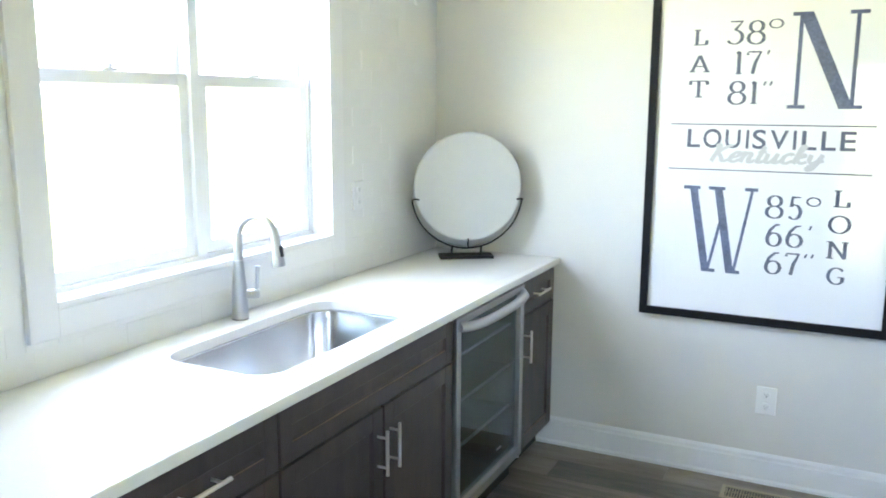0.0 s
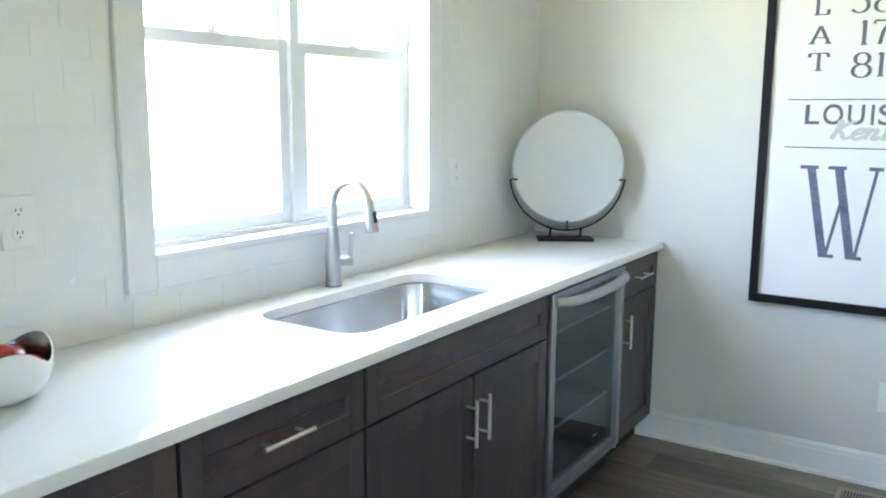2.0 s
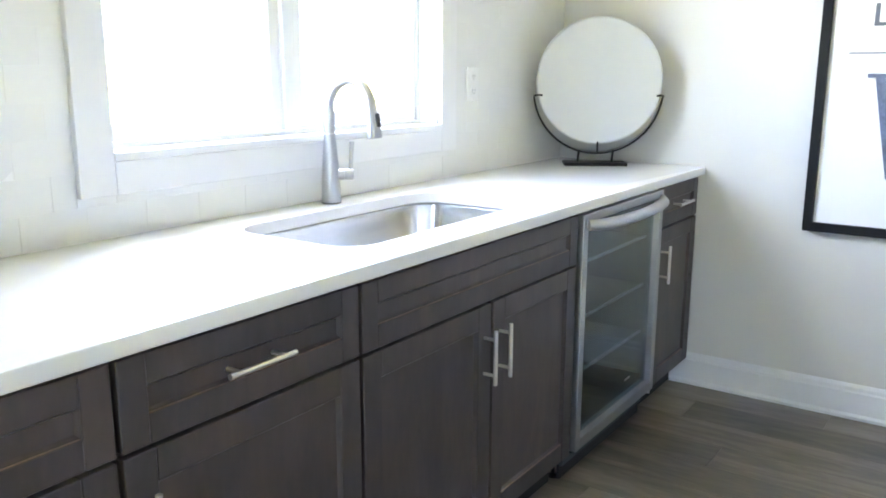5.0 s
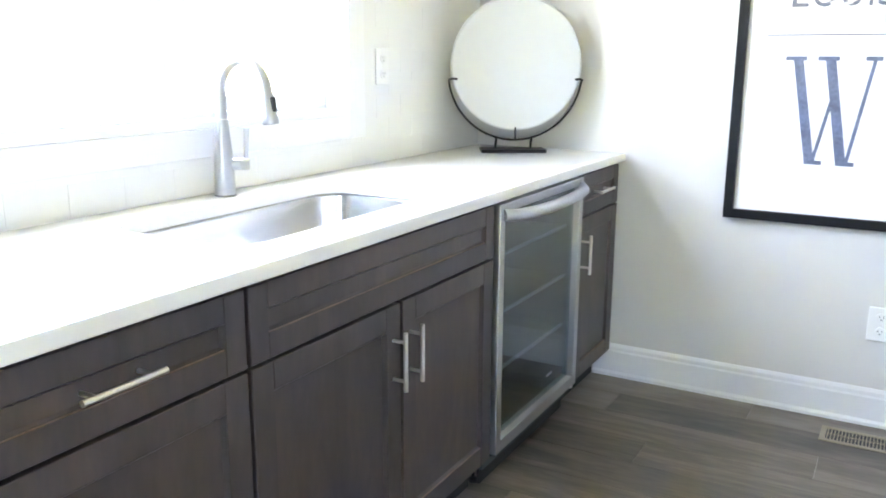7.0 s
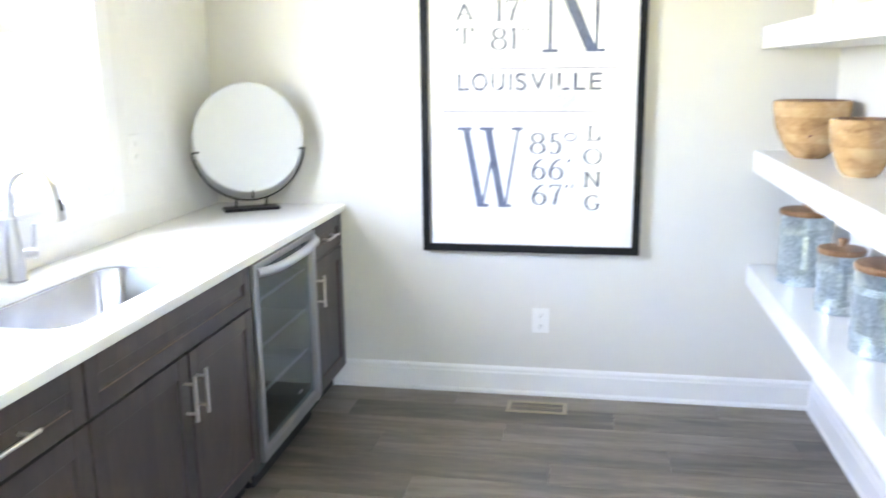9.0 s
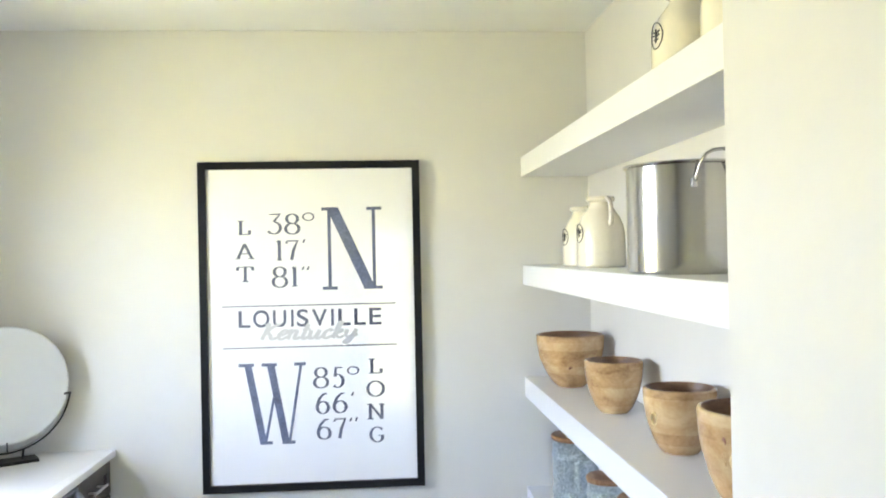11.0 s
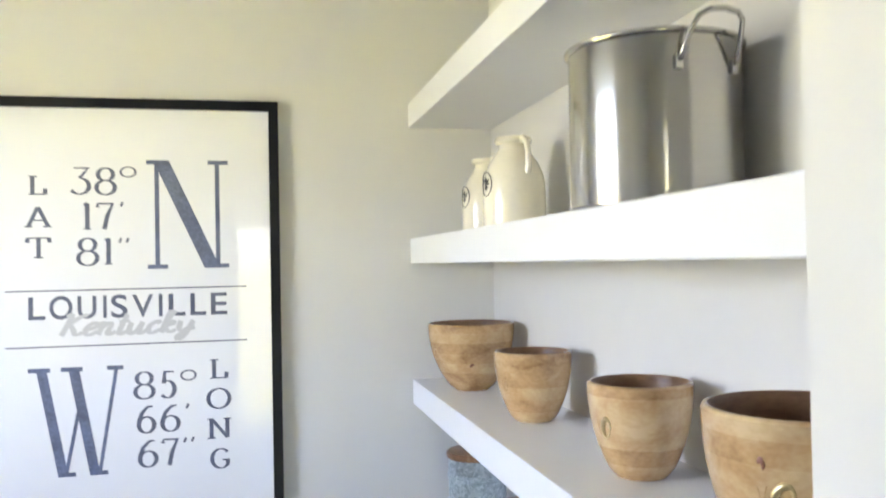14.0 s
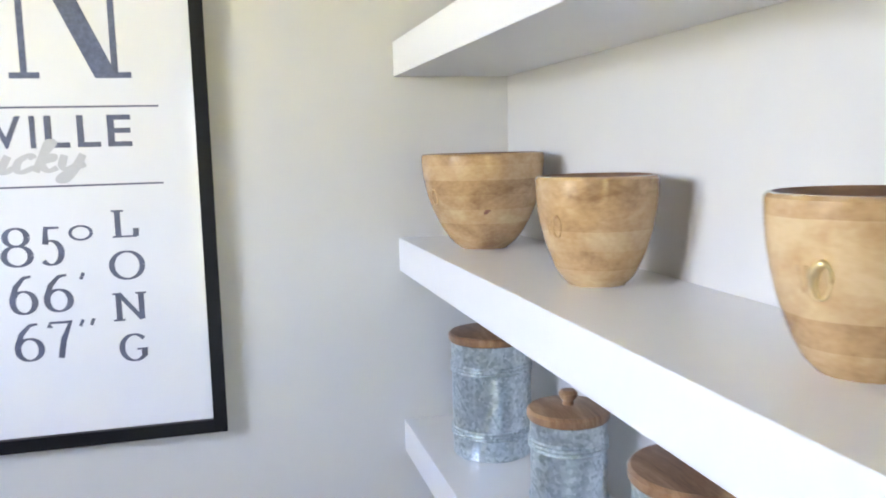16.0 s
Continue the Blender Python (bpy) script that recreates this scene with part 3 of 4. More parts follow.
for p, q in ((K0 + 0.003, K0 + 0.036), (K1 - 0.036, K1 - 0.003)):
    part("stile", box(xd0, xd1, p, q, 0.118, 0.873, 0.003), COOLFRAME, door, "brushed steel door frame")
for p, q in ((0.118, 0.156), (0.846, 0.873)):
    part("rail", box(xd0, xd1 - 0.0005, K0 + 0.0365, K1 - 0.0365, p, q, 0.003), COOLFRAME, door, "brushed steel door frame")
bow = [(xd1 + 0.002 + 0.034 * (1 - (2 * k / 16 - 1) ** 4) ** 0.5, K0 + 0.02 + (K1 - K0 - 0.04) * k / 16, 0.842 - 0.012 * (1 - (2 * k / 16 - 1) ** 2)) for k in range(17)]
part("handle", tube(bow, 0.0145, 16, flat=1.25), COOLFRAME, door, "bowed steel bar handle", "auto")
part("nameplate", box(xd0 + 0.0202, xd0 + 0.0212, 2.03, 2.075, 0.215, 0.221), COOLFRAME, door)
for z in (0.34, 0.52, 0.70):
    bm = box(x0 + 0.03, x1 - 0.012, K0 + t + 0.002, K1 - t - 0.002, z, z + 0.004)
    shelf = part("shelf", bm, LINER, cooler)
    part("shelf_edge", box(x1 - 0.0118, x1 - 0.002, K0 + t + 0.002, K1 - t - 0.002, z - 0.002, z + 0.0065, 0.001), SHELFGLASS, shelf, "pale metal shelf edge")
part("kick_grille", box(XF - 0.05, XF - 0.04, K0 + 0.004, K1 - 0.004, 0.012, 0.09), BLACKGAP, cooler)
for y in (K0 + 0.03, K1 - 0.03):
    part("foot", lathe([(0, 0), (0.014, 0), (0.014, 0.01), (0.006, 0.014), (0.006, 0.062), (0, 0.062)], 16), BLACK, cooler, m=pose(XF - 0.075, y, 0))
part("hinge_cap", box(xd0 + 0.014, xd1 - 0.008, K1 - 0.022, K1 - 0.008, 0.1, 0.117, 0.002), PLATE, cooler, "pale plastic hinge cap")


# ---- open shelves ----
for z in SHELF_TOPS:
    sh = structure("shelf", box(XJ + 0.001, XR - 0.0005, YJ + 0.0005, YP - 0.0005, z - 0.09, z, 0.0018), TRIM, "thick white painted floating shelf across the alcove", "shelf")

# ---- poster ----
PX0, PX1, PZ0, PZ1 = -0.567, 0.425, 0.706, 2.188
poster = thing("framed_poster", (PX0 + PX1) / 2, YP, (PZ0 + PZ1) / 2, "large black-framed poster with slate-blue coordinates on white paper", "poster")
PC = Matrix.Translation((-(PX0 + PX1) / 2, -YP, -(PZ0 + PZ1) / 2))
w = 0.034


def on_poster(name, bm, mat, parent, label="", smooth=False):
    bm.transform(PC)
    return part(name, bm, mat, parent, label, smooth)


bm = box(PX0, PX0 + w, YP - 0.04, YP - 0.002, PZ0, PZ1, 0.0015)
box(PX1 - w, PX1, YP - 0.04, YP - 0.002, PZ0, PZ1, 0.0015, bm)
box(PX0 + w - 0.001, PX1 - w + 0.001, YP - 0.0397, YP - 0.002, PZ0, PZ0 + w, 0.0015, bm)
box(PX0 + w - 0.001, PX1 - w + 0.001, YP - 0.0397, YP - 0.002, PZ1 - w, PZ1, 0.0015, bm)
on_poster("frame", bm, BLACK, poster, "black lacquered wooden frame")
sheet = on_poster("print", box(PX0 + w - 0.003, PX1 - w + 0.003, YP - 0.024, YP - 0.006, PZ0 + w - 0.003, PZ1 - w + 0.003), PAPER, poster, "glossy white printed sheet")
YT = YP - 0.0246


def plate(polys, lift=0.0, thick=0.0003):
    """Flat printed shapes in the poster's plane from outlines in x and z."""
    own = bmesh.new()
    for k, poly in enumerate(polys):
        own.faces.new([own.verts.new((x, YT - lift - 0.00002 * (k % 31), z)) for x, z in poly])
    ext = bmesh.ops.extrude_face_region(own, geom=own.faces[:])
    for v in ext["geom"]:
        if isinstance(v, bmesh.types.BMVert):
            v.co.y += thick
    return own


def bar(xa, za, xb, zb, wide):
    """A straight stroke of level width, from (xa, za) to (xb, zb)."""
    return [(xa - wide / 2, za), (xa + wide / 2, za), (xb + wide / 2, zb), (xb - wide / 2, zb)]


def nib(points, x0, z0, wd, ht, thick, thin):
    """A pen stroke along points of a unit box: thick where it runs upright, thin where it runs level."""
    pts = [Vector((x0 + px * wd, z0 + pz * ht)) for px, pz in points]
    out = []
    for k in range(len(pts) - 1):
        a, b = pts[k], pts[k + 1]
        quad = []
        for p, q in ((a, k), (b, k + 1)):
            d = (pts[min(q + 1, len(pts) - 1)] - pts[max(q - 1, 0)]).normalized()
            h = (thin + (thick - thin) * abs(d.y) ** 1.5) / 2
            nrm = Vector((-d.y, d.x)) * h
            quad.append((p + nrm, p - nrm))
        out.append([tuple(quad[0][0]), tuple(quad[0][1]), tuple(quad[1][1]), tuple(quad[1][0])])
    return out


def arc_of(cx, cz, rx, rz, a0, a1, n=20):
    return [(cx + rx * math.cos(radians(a0 + (a1 - a0) * k / n)), cz + rz * math.sin(radians(a0 + (a1 - a0) * k / n))) for k in range(n + 1)]


GLYPHS = {
    "3": [[(0.12, 0.97), (0.85, 0.97), (0.42, 0.6)] + arc_of(0.42, 0.31, 0.46, 0.29, 85, -150)],
    "8": [arc_of(0.5, 0.75, 0.36, 0.23, 0, 360, 28), arc_of(0.5, 0.27, 0.44, 0.26, 0, 360, 28)],
    "1": [[(0.5, 0.98), (0.5, 0.02)], [(0.28, 0.9), (0.5, 0.98)], [(0.25, 0.02), (0.75, 0.02)]],
    "7": [[(0.08, 0.84), (0.1, 0.97), (0.92, 0.97), (0.6, 0.5), (0.45, 0.02)]],
    "5": [[(0.85, 0.97), (0.3, 0.97), (0.24, 0.55)] + arc_of(0.45, 0.33, 0.43, 0.31, 120, -140)],
    "6": [[(0.82, 0.95), (0.55, 0.92), (0.25, 0.7), (0.1, 0.4)] + arc_of(0.5, 0.3, 0.4, 0.28, 180, 540, 28)],
    "O": [arc_of(0.5, 0.5, 0.46, 0.48, 0, 360, 32)],
    "o": [arc_of(0.5, 0.5, 0.4, 0.4, 0, 360, 24)],
    "G": [arc_of(0.52, 0.5, 0.46, 0.48, 40, 318, 28) + [(0.88, 0.2), (0.88, 0.42)], [(0.6, 0.43), (1.0, 0.43)]],
    "L": [[(0.25, 0.98), (0.25, 0.03)], [(0.02, 0.97), (0.5, 0.97)], [(0.02, 0.03), (0.97, 0.03)], [(0.95, 0.03), (0.97, 0.32)]],
    "A": [[(0.5, 0.98), (0.88, 0.02)], [(0.48, 0.96), (0.14, 0.03)], [(0.24, 0.34), (0.72, 0.34)], [(0.0, 0.03), (0.3, 0.03)], [(0.68, 0.03), (1.0, 0.03)]],
    "T": [[(0.5, 0.97), (0.5, 0.03)], [(0.03, 0.96), (0.97, 0.96)], [(0.03, 0.74), (0.05, 0.96)], [(0.97, 0.74), (0.95, 0.96)], [(0.3, 0.03), (0.7, 0.03)]],
    "N": [[(0.18, 0.98), (0.84, 0.03)], [(0.17, 0.96), (0.17, 0.03)], [(0.84, 0.98), (0.84, 0.03)], [(0.0, 0.97), (0.24, 0.97)], [(0.68, 0.97), (1.0, 0.97)], [(0.0, 0.03), (0.34, 0.03)]],
    "'": [[(0.6, 1.0), (0.35, 0.55)]],
}


def glyph(ch, x0, x1, z0, z1, thick=0.012, thin=0.004, mat=None):
    own = None
    for k, stroke in enumerate(GLYPHS[ch]):
        own = merge(own, plate(nib(stroke, x0, z0, x1 - x0, z1 - z0, thick, thin), 0.00012 * k))
    on_poster("lettering", own, mat or GREYINK, sheet)


for ch, x0, x1, z0, z1 in (("L", -0.396, -0.341, 1.861, 1.924), ("A", -0.408, -0.324, 1.752, 1.821), ("T", -0.402, -0.329, 1.649, 1.719),
                           ("L", 0.179, 0.237, 1.221, 1.288), ("O", 0.170, 0.247, 1.116, 1.187), ("N", 0.169, 0.248, 1.013, 1.083), ("G", 0.179, 0.243, 0.909, 0.978)):
    glyph(ch, x0, x1, z0, z1, 0.0135, 0.0045)
for ch, x0, x1, z0, z1 in (("3", -0.262, -0.198, 1.861, 1.954), ("8", -0.186, -0.119, 1.860, 1.953), ("1", -0.236, -0.188, 1.743, 1.834), ("7", -0.184, -0.126, 1.742, 1.833),
                           ("8", -0.246, -0.178, 1.621, 1.715), ("1", -0.170, -0.122, 1.624, 1.714), ("8", -0.070, -0.003, 1.162, 1.256), ("5", 0.014, 0.068, 1.161, 1.255),
                           ("6", -0.062, 0.0, 1.045, 1.142), ("6", 0.014, 0.08, 1.046, 1.141), ("6", -0.060, 0.006, 0.929, 1.025), ("7", 0.017, 0.073, 0.930, 1.023)):
    glyph(ch, x0, x1, z0, z1, 0.0145, 0.0045)
for x, z in ((-0.08, 1.938), (0.108, 1.237)):
    glyph("o", x - 0.03, x + 0.03, z - 0.021, z + 0.021, 0.008, 0.0045)
for x, z in ((-0.101, 1.825), (-0.107, 1.702), (-0.084, 1.702), (0.104, 1.128), (0.095, 1.012), (0.12, 1.013)):
    glyph("'", x - 0.014, x + 0.014, z - 0.024, z + 0.011, 0.008, 0.006)

# the large N and W
N0, N1, NZ0, NZ1 = -0.021, 0.25, 1.606, 1.979
on_poster("lettering", plate([bar(0.0125, NZ0, 0.0125, NZ1, 0.015)]), INK, sheet)
on_poster("lettering", plate([bar(0.213, NZ0, 0.213, NZ1, 0.015)]), INK, sheet)
on_poster("lettering", plate([bar(0.027, NZ1, 0.194, NZ0, 0.052)], 0.0004), INK, sheet)
for xa, xb, z in ((N0, 0.034, NZ1), (0.182, N1, NZ1), (N0 + 0.001, 0.046, NZ0 + 0.014), (0.17, N1, NZ0 + 0.014)):
    on_poster("lettering", plate([[(xa, z - 0.014), (xb, z - 0.014), (xb, z), (xa, z)]], 0.0007), INK, sheet)
WZ0, WZ1 = 0.916, 1.281
for xa, xb, wd, th in ((-0.363, -0.296, 0.032, 0.0001), (-0.262, -0.196, 0.033, 0.0003), (-0.124, -0.183, 0.012, 0.0005)):
    on_poster("lettering", plate([bar(xa, WZ1, xb, WZ0, wd)], th), INK, sheet)
on_poster("lettering", plate([bar(-0.247, 1.13, -0.289, WZ0, 0.012)], 0.0005), INK, sheet)
for xa, xb, z in ((-0.402, -0.334, WZ1), (-0.3, -0.233, WZ1), (-0.155, -0.104, WZ1), (-0.313, -0.257, WZ0 + 0.014), (-0.213, -0.156, WZ0 + 0.014)):
    on_poster("lettering", plate([[(xa, z - 0.014), (xb, z - 0.014), (xb, z), (xa, z)]], 0.0007), INK, sheet)
for z in (1.539, 1.3515):
    on_poster("rule", plate([[(-0.470, z - 0.0022), (0.307, z - 0.0022), (0.307, z + 0.0022), (-0.470, z + 0.0022)]]), GREYINK, sheet)


def words(text, x0, x1, z0, z1, mat, bold=0.0):
    """A line of type in the built-in font, fitted to a box on the poster."""
    cu = bpy.data.curves.new("type", "FONT")
    cu.body, cu.offset, cu.extrude = text, bold, 0.0002
    ob = bpy.data.objects.new("type", cu)
    scene.collection.objects.link(ob)
    bpy.context.view_layer.update()
    me = bpy.data.meshes.new_from_object(ob.evaluated_get(bpy.context.evaluated_depsgraph_get()))
    bpy.data.objects.remove(ob)
    own = bmesh.new()
    own.from_mesh(me)
    bpy.data.meshes.remove(me)
    xs, ys = [v.co.x for v in own.verts], [v.co.y for v in own.verts]
    ax, bx, ay, by = min(xs), max(xs), min(ys), max(ys)
    for v in own.verts:
        v.co = Vector((x0 + (v.co.x - ax) / (bx - ax) * (x1 - x0), YT + v.co.z, z0 + (v.co.y - ay) / (by - ay) * (z1 - z0)))
    on_poster("lettering", own, mat, sheet)


for ch, x0, x1 in (("L", -0.399, -0.347), ("O", -0.334, -0.262), ("U", -0.246, -0.187), ("I", -0.165, -0.154), ("S", -0.140, -0.088), ("V", -0.072, -0.004), ("I", 0.014, 0.026), ("L", 0.046, 0.101), ("L", 0.118, 0.170), ("E", 0.186, 0.241)):
    words(ch, x0, x1, 1.443 if ch not in "OS" else 1.442, 1.519 if ch not in "OS" else 1.521, GREYINK, bold=0.012)
SCRIPT = {
    "K": (0.95, [[(0.08, 0.9), (0.26, 1.0), (0.22, 0.5), (0.13, 0.0)], [(0.88, 0.98), (0.6, 0.86), (0.25, 0.5)], [(0.3, 0.52), (0.5, 0.3), (0.68, 0.03), (0.92, 0.12)]]),
    "e": (0.58, [[(0.0, 0.22), (0.35, 0.33), (0.46, 0.5), (0.3, 0.58), (0.1, 0.4), (0.08, 0.15), (0.25, 0.0), (0.55, 0.16)]]),
    "n": (0.72, [[(0.0, 0.48), (0.09, 0.55), (0.04, 0.0)], [(0.05, 0.28), (0.25, 0.54), (0.42, 0.48), (0.38, 0.1), (0.5, 0.0), (0.7, 0.15)]]),
    "t": (0.48, [[(0.2, 0.95), (0.12, 0.15), (0.22, 0.0), (0.46, 0.15)], [(-0.02, 0.6), (0.4, 0.62)]]),
    "u": (0.72, [[(0.0, 0.55), (0.02, 0.12), (0.15, 0.0), (0.35, 0.18), (0.45, 0.5)], [(0.46, 0.56), (0.42, 0.1), (0.52, 0.0), (0.72, 0.15)]]),
    "c": (0.58, [[(0.46, 0.44), (0.34, 0.57), (0.1, 0.4), (0.08, 0.15), (0.25, 0.0), (0.55, 0.16)]]),
    "k": (0.7, [[(0.12, 0.55), (0.28, 0.95), (0.14, 1.0), (0.1, 0.5), (0.05, 0.0)], [(0.1, 0.28), (0.35, 0.54), (0.42, 0.42), (0.15, 0.28), (0.38, 0.03), (0.62, 0.13)]]),
    "y": (0.75, [[(0.0, 0.55), (0.03, 0.2), (0.18, 0.08), (0.4, 0.2), (0.5, 0.5)], [(0.51, 0.56), (0.42, 0.0), (0.25, -0.33), (0.08, -0.28), (0.2, -0.05), (0.68, 0.22)]]),
}


def smooth_line(pts, n=6):
    """A Catmull-Rom line through the points."""
    p = [pts[0], *pts, pts[-1]]
    out = []
    for k in range(1, len(p) - 2):
        for j in range(n):
            t = j / n
            out.append(tuple(0.5 * (2 * b + (c - a) * t + (2 * a - 5 * b + 4 * c - d) * t * t + (3 * b - a - 3 * c + d) * t ** 3) for a, b, c, d in zip(p[k - 1], p[k], p[k + 1], p[k + 2])))
    return out + [pts[-1]]


pen = 0.0
for k, ch in enumerate("Kentucky"):
    step, strokes = SCRIPT[ch]
    own = None
    for j, stroke in enumerate(strokes):
        slanted = [(pen + x + 0.32 * z, z) for x, z in smooth_line(stroke)]
        own = merge(own, plate(nib(slanted, -0.309, 1.387, 0.0805, 0.07, 0.019, 0.0095), 0.0009 + 0.00012 * j + 0.0003 * (k % 2)))
    on_poster("lettering", own, PALEINK, sheet)
    pen += step


# ---- outlets and register ----
def outlet(m, label):
    o = tagged(new("wall_outlet"), label, "outlet")
    o.matrix_basis = m
    part("plate", box(-0.041, 0.041, -0.0075, -0.0005, -0.061, 0.061, 0.003), PLATE, o)
    for z in (0.026, -0.026):
        s = part("socket", lathe([(0, 0), (0.0165, 0), (0.0165, 0.002), (0.0155, 0.0026), (0, 0.0026)], 24, m=pose(0, -0.0072, z, 90, 0, 0)), PLATE, o)
        bm = box(-0.0075, -0.0055, -0.0105, -0.0092, z - 0.001, z + 0.007)
        box(0.0055, 0.0075, -0.0105, -0.0092, z - 0.001, z + 0.007, bm=bm)
        lathe([(0, 0), (0.0024, 0), (0.0024, 0.001), (0, 0.001)], 10, bm, pose(0, -0.0094, z - 0.0075, 90, 0, 0))
        part("slots", bm, SLOT, s, "dark contact slots")
    part("screw", lathe([(0, 0), (0.003, 0), (0.003, 0.001), (0, 0.0016)], 10, m=pose(0, -0.0074, 0, 90, 0, 0)), NICKEL, o)
    return o


outlet(pose(-0.014, YP, 0.373), "white duplex outlet on the grey wall above the baseboard")
outlet(pose(XW, 0.1305, 1.23, 0, 0, 90), "white duplex outlet on the white tiled wall")
outlet(pose(XW, 1.972, 1.24, 0, 0, 90), "white duplex outlet on the white tiled wall")

reg = thing("floor_register", -0.017, 2.535, 0.0, "tan metal floor register let into the plank floor", "vent")
bm = box(-0.138, 0.138, -0.064, -0.047, 0.0005, 0.005, 0.0015)
box(-0.138, 0.138, 0.047, 0.064, 0.0005, 0.005, 0.0015, bm)
box(-0.138, -0.12, -0.048, 0.048, 0.0005, 0.0048, 0.0015, bm)
box(0.12, 0.138, -0.048, 0.048, 0.0005, 0.0048, 0.0015, bm)
part("frame", bm, BRASS, reg)
part("well", box(-0.122, 0.122, -0.05, 0.05, 0.0002, 0.0012), SLOT, reg)
for k in range(22):
    part("slat", box(-0.116 + k * 0.011, -0.1125 + k * 0.011, -0.0475, 0.0475, 0.0012, 0.004), BRASS, reg)
part("bar", box(-0.121, 0.121, -0.002, 0.002, 0.0036, 0.0046), BRASS, reg)

# ---- disc on its stand ----
stand = thing("disc_sculpture", -1.344, 2.50, TOP, "pale grey round disc in a black iron stand on the worktop", "decoration", rz=32)
part("base", box(-0.125, 0.125, -0.05, 0.05, 0.0, 0.014, 0.003), IRON, stand, "flat black iron foot")
DZ, DR = 0.334, 0.245
bm = bmesh.new()
seg = 72
rings = []
for r, y, z in ((0.0, -0.062, DZ), (DR - 0.006, -0.062, DZ), (DR, -0.058, DZ), (DR + 0.001, -0.054, DZ)):
    rings.append([bm.verts.new((r * math.cos(2 * math.pi * k / seg), y + 0.0, z + r * math.sin(2 * math.pi * k / seg))) for k in range(seg)] if r else [bm.verts.new((0, y, z))])
for k in range(seg):
    bm.faces.new((rings[0][0], rings[1][k], rings[1][(k + 1) % seg]))
for a, b in zip(rings[1:], rings[2:]):
    for k in range(seg):
        bm.faces.new((a[k], a[(k + 1) % seg], b[(k + 1) % seg], b[k]))
part("disc", bm, DISC, stand, "pale grey flat face")
bm = bmesh.new()
rings = []
for r, y, z in ((DR + 0.001, -0.053, DZ), (DR + 0.004, -0.03, DZ - 0.02), (DR + 0.002, -0.005, DZ - 0.034), (DR - 0.03, 0.0, DZ - 0.034)):
    rings.append([bm.verts.new((r * math.cos(2 * math.pi * k / seg), y, z + r * math.sin(2 * math.pi * k / seg))) for k in range(seg)])
for a, b in zip(rings, rings[1:]):
    for k in range(seg):
        bm.faces.new((a[k], a[(k + 1) % seg], b[(k + 1) % seg], b[k]))
bm.faces.new(rings[-1])
part("rim", bm, DISCEDGE, stand, "grey sloping rim", smooth="auto")
AR = DR + 0.009
cz = DZ - 0.03
pts = [(AR * math.sin(radians(a)), -0.03, cz - AR * math.cos(radians(a))) for a in range(-82, 83, 4)]
pts = [(pts[0][0] + 0.03, -0.07, pts[0][2] + 0.01), (pts[0][0] + 0.012, -0.07, pts[0][2] + 0.012), (pts[0][0], -0.05, pts[0][2] + 0.008)] + pts + [(pts[-1][0], -0.05, pts[-1][2] + 0.008), (pts[-1][0] - 0.012, -0.07, pts[-1][2] + 0.012), (pts[-1][0] - 0.03, -0.07, pts[-1][2] + 0.01)]
part("cradle", tube(pts, 0.0042, 10), IRON, stand, "curved black iron cradle", smooth=True)
part("clip", tube([(0, -0.03, cz - AR), (0, -0.066, cz - AR + 0.004), (0, -0.07, cz - AR + 0.05)], 0.0034, 8), IRON, stand, smooth=True)
for x in (-0.068, 0.068):
    part("post", tube([(x, 0.0, 0.012), (x, -0.03, cz - math.sqrt(AR * AR - x * x))], 0.005, 10), IRON, stand, smooth=True)


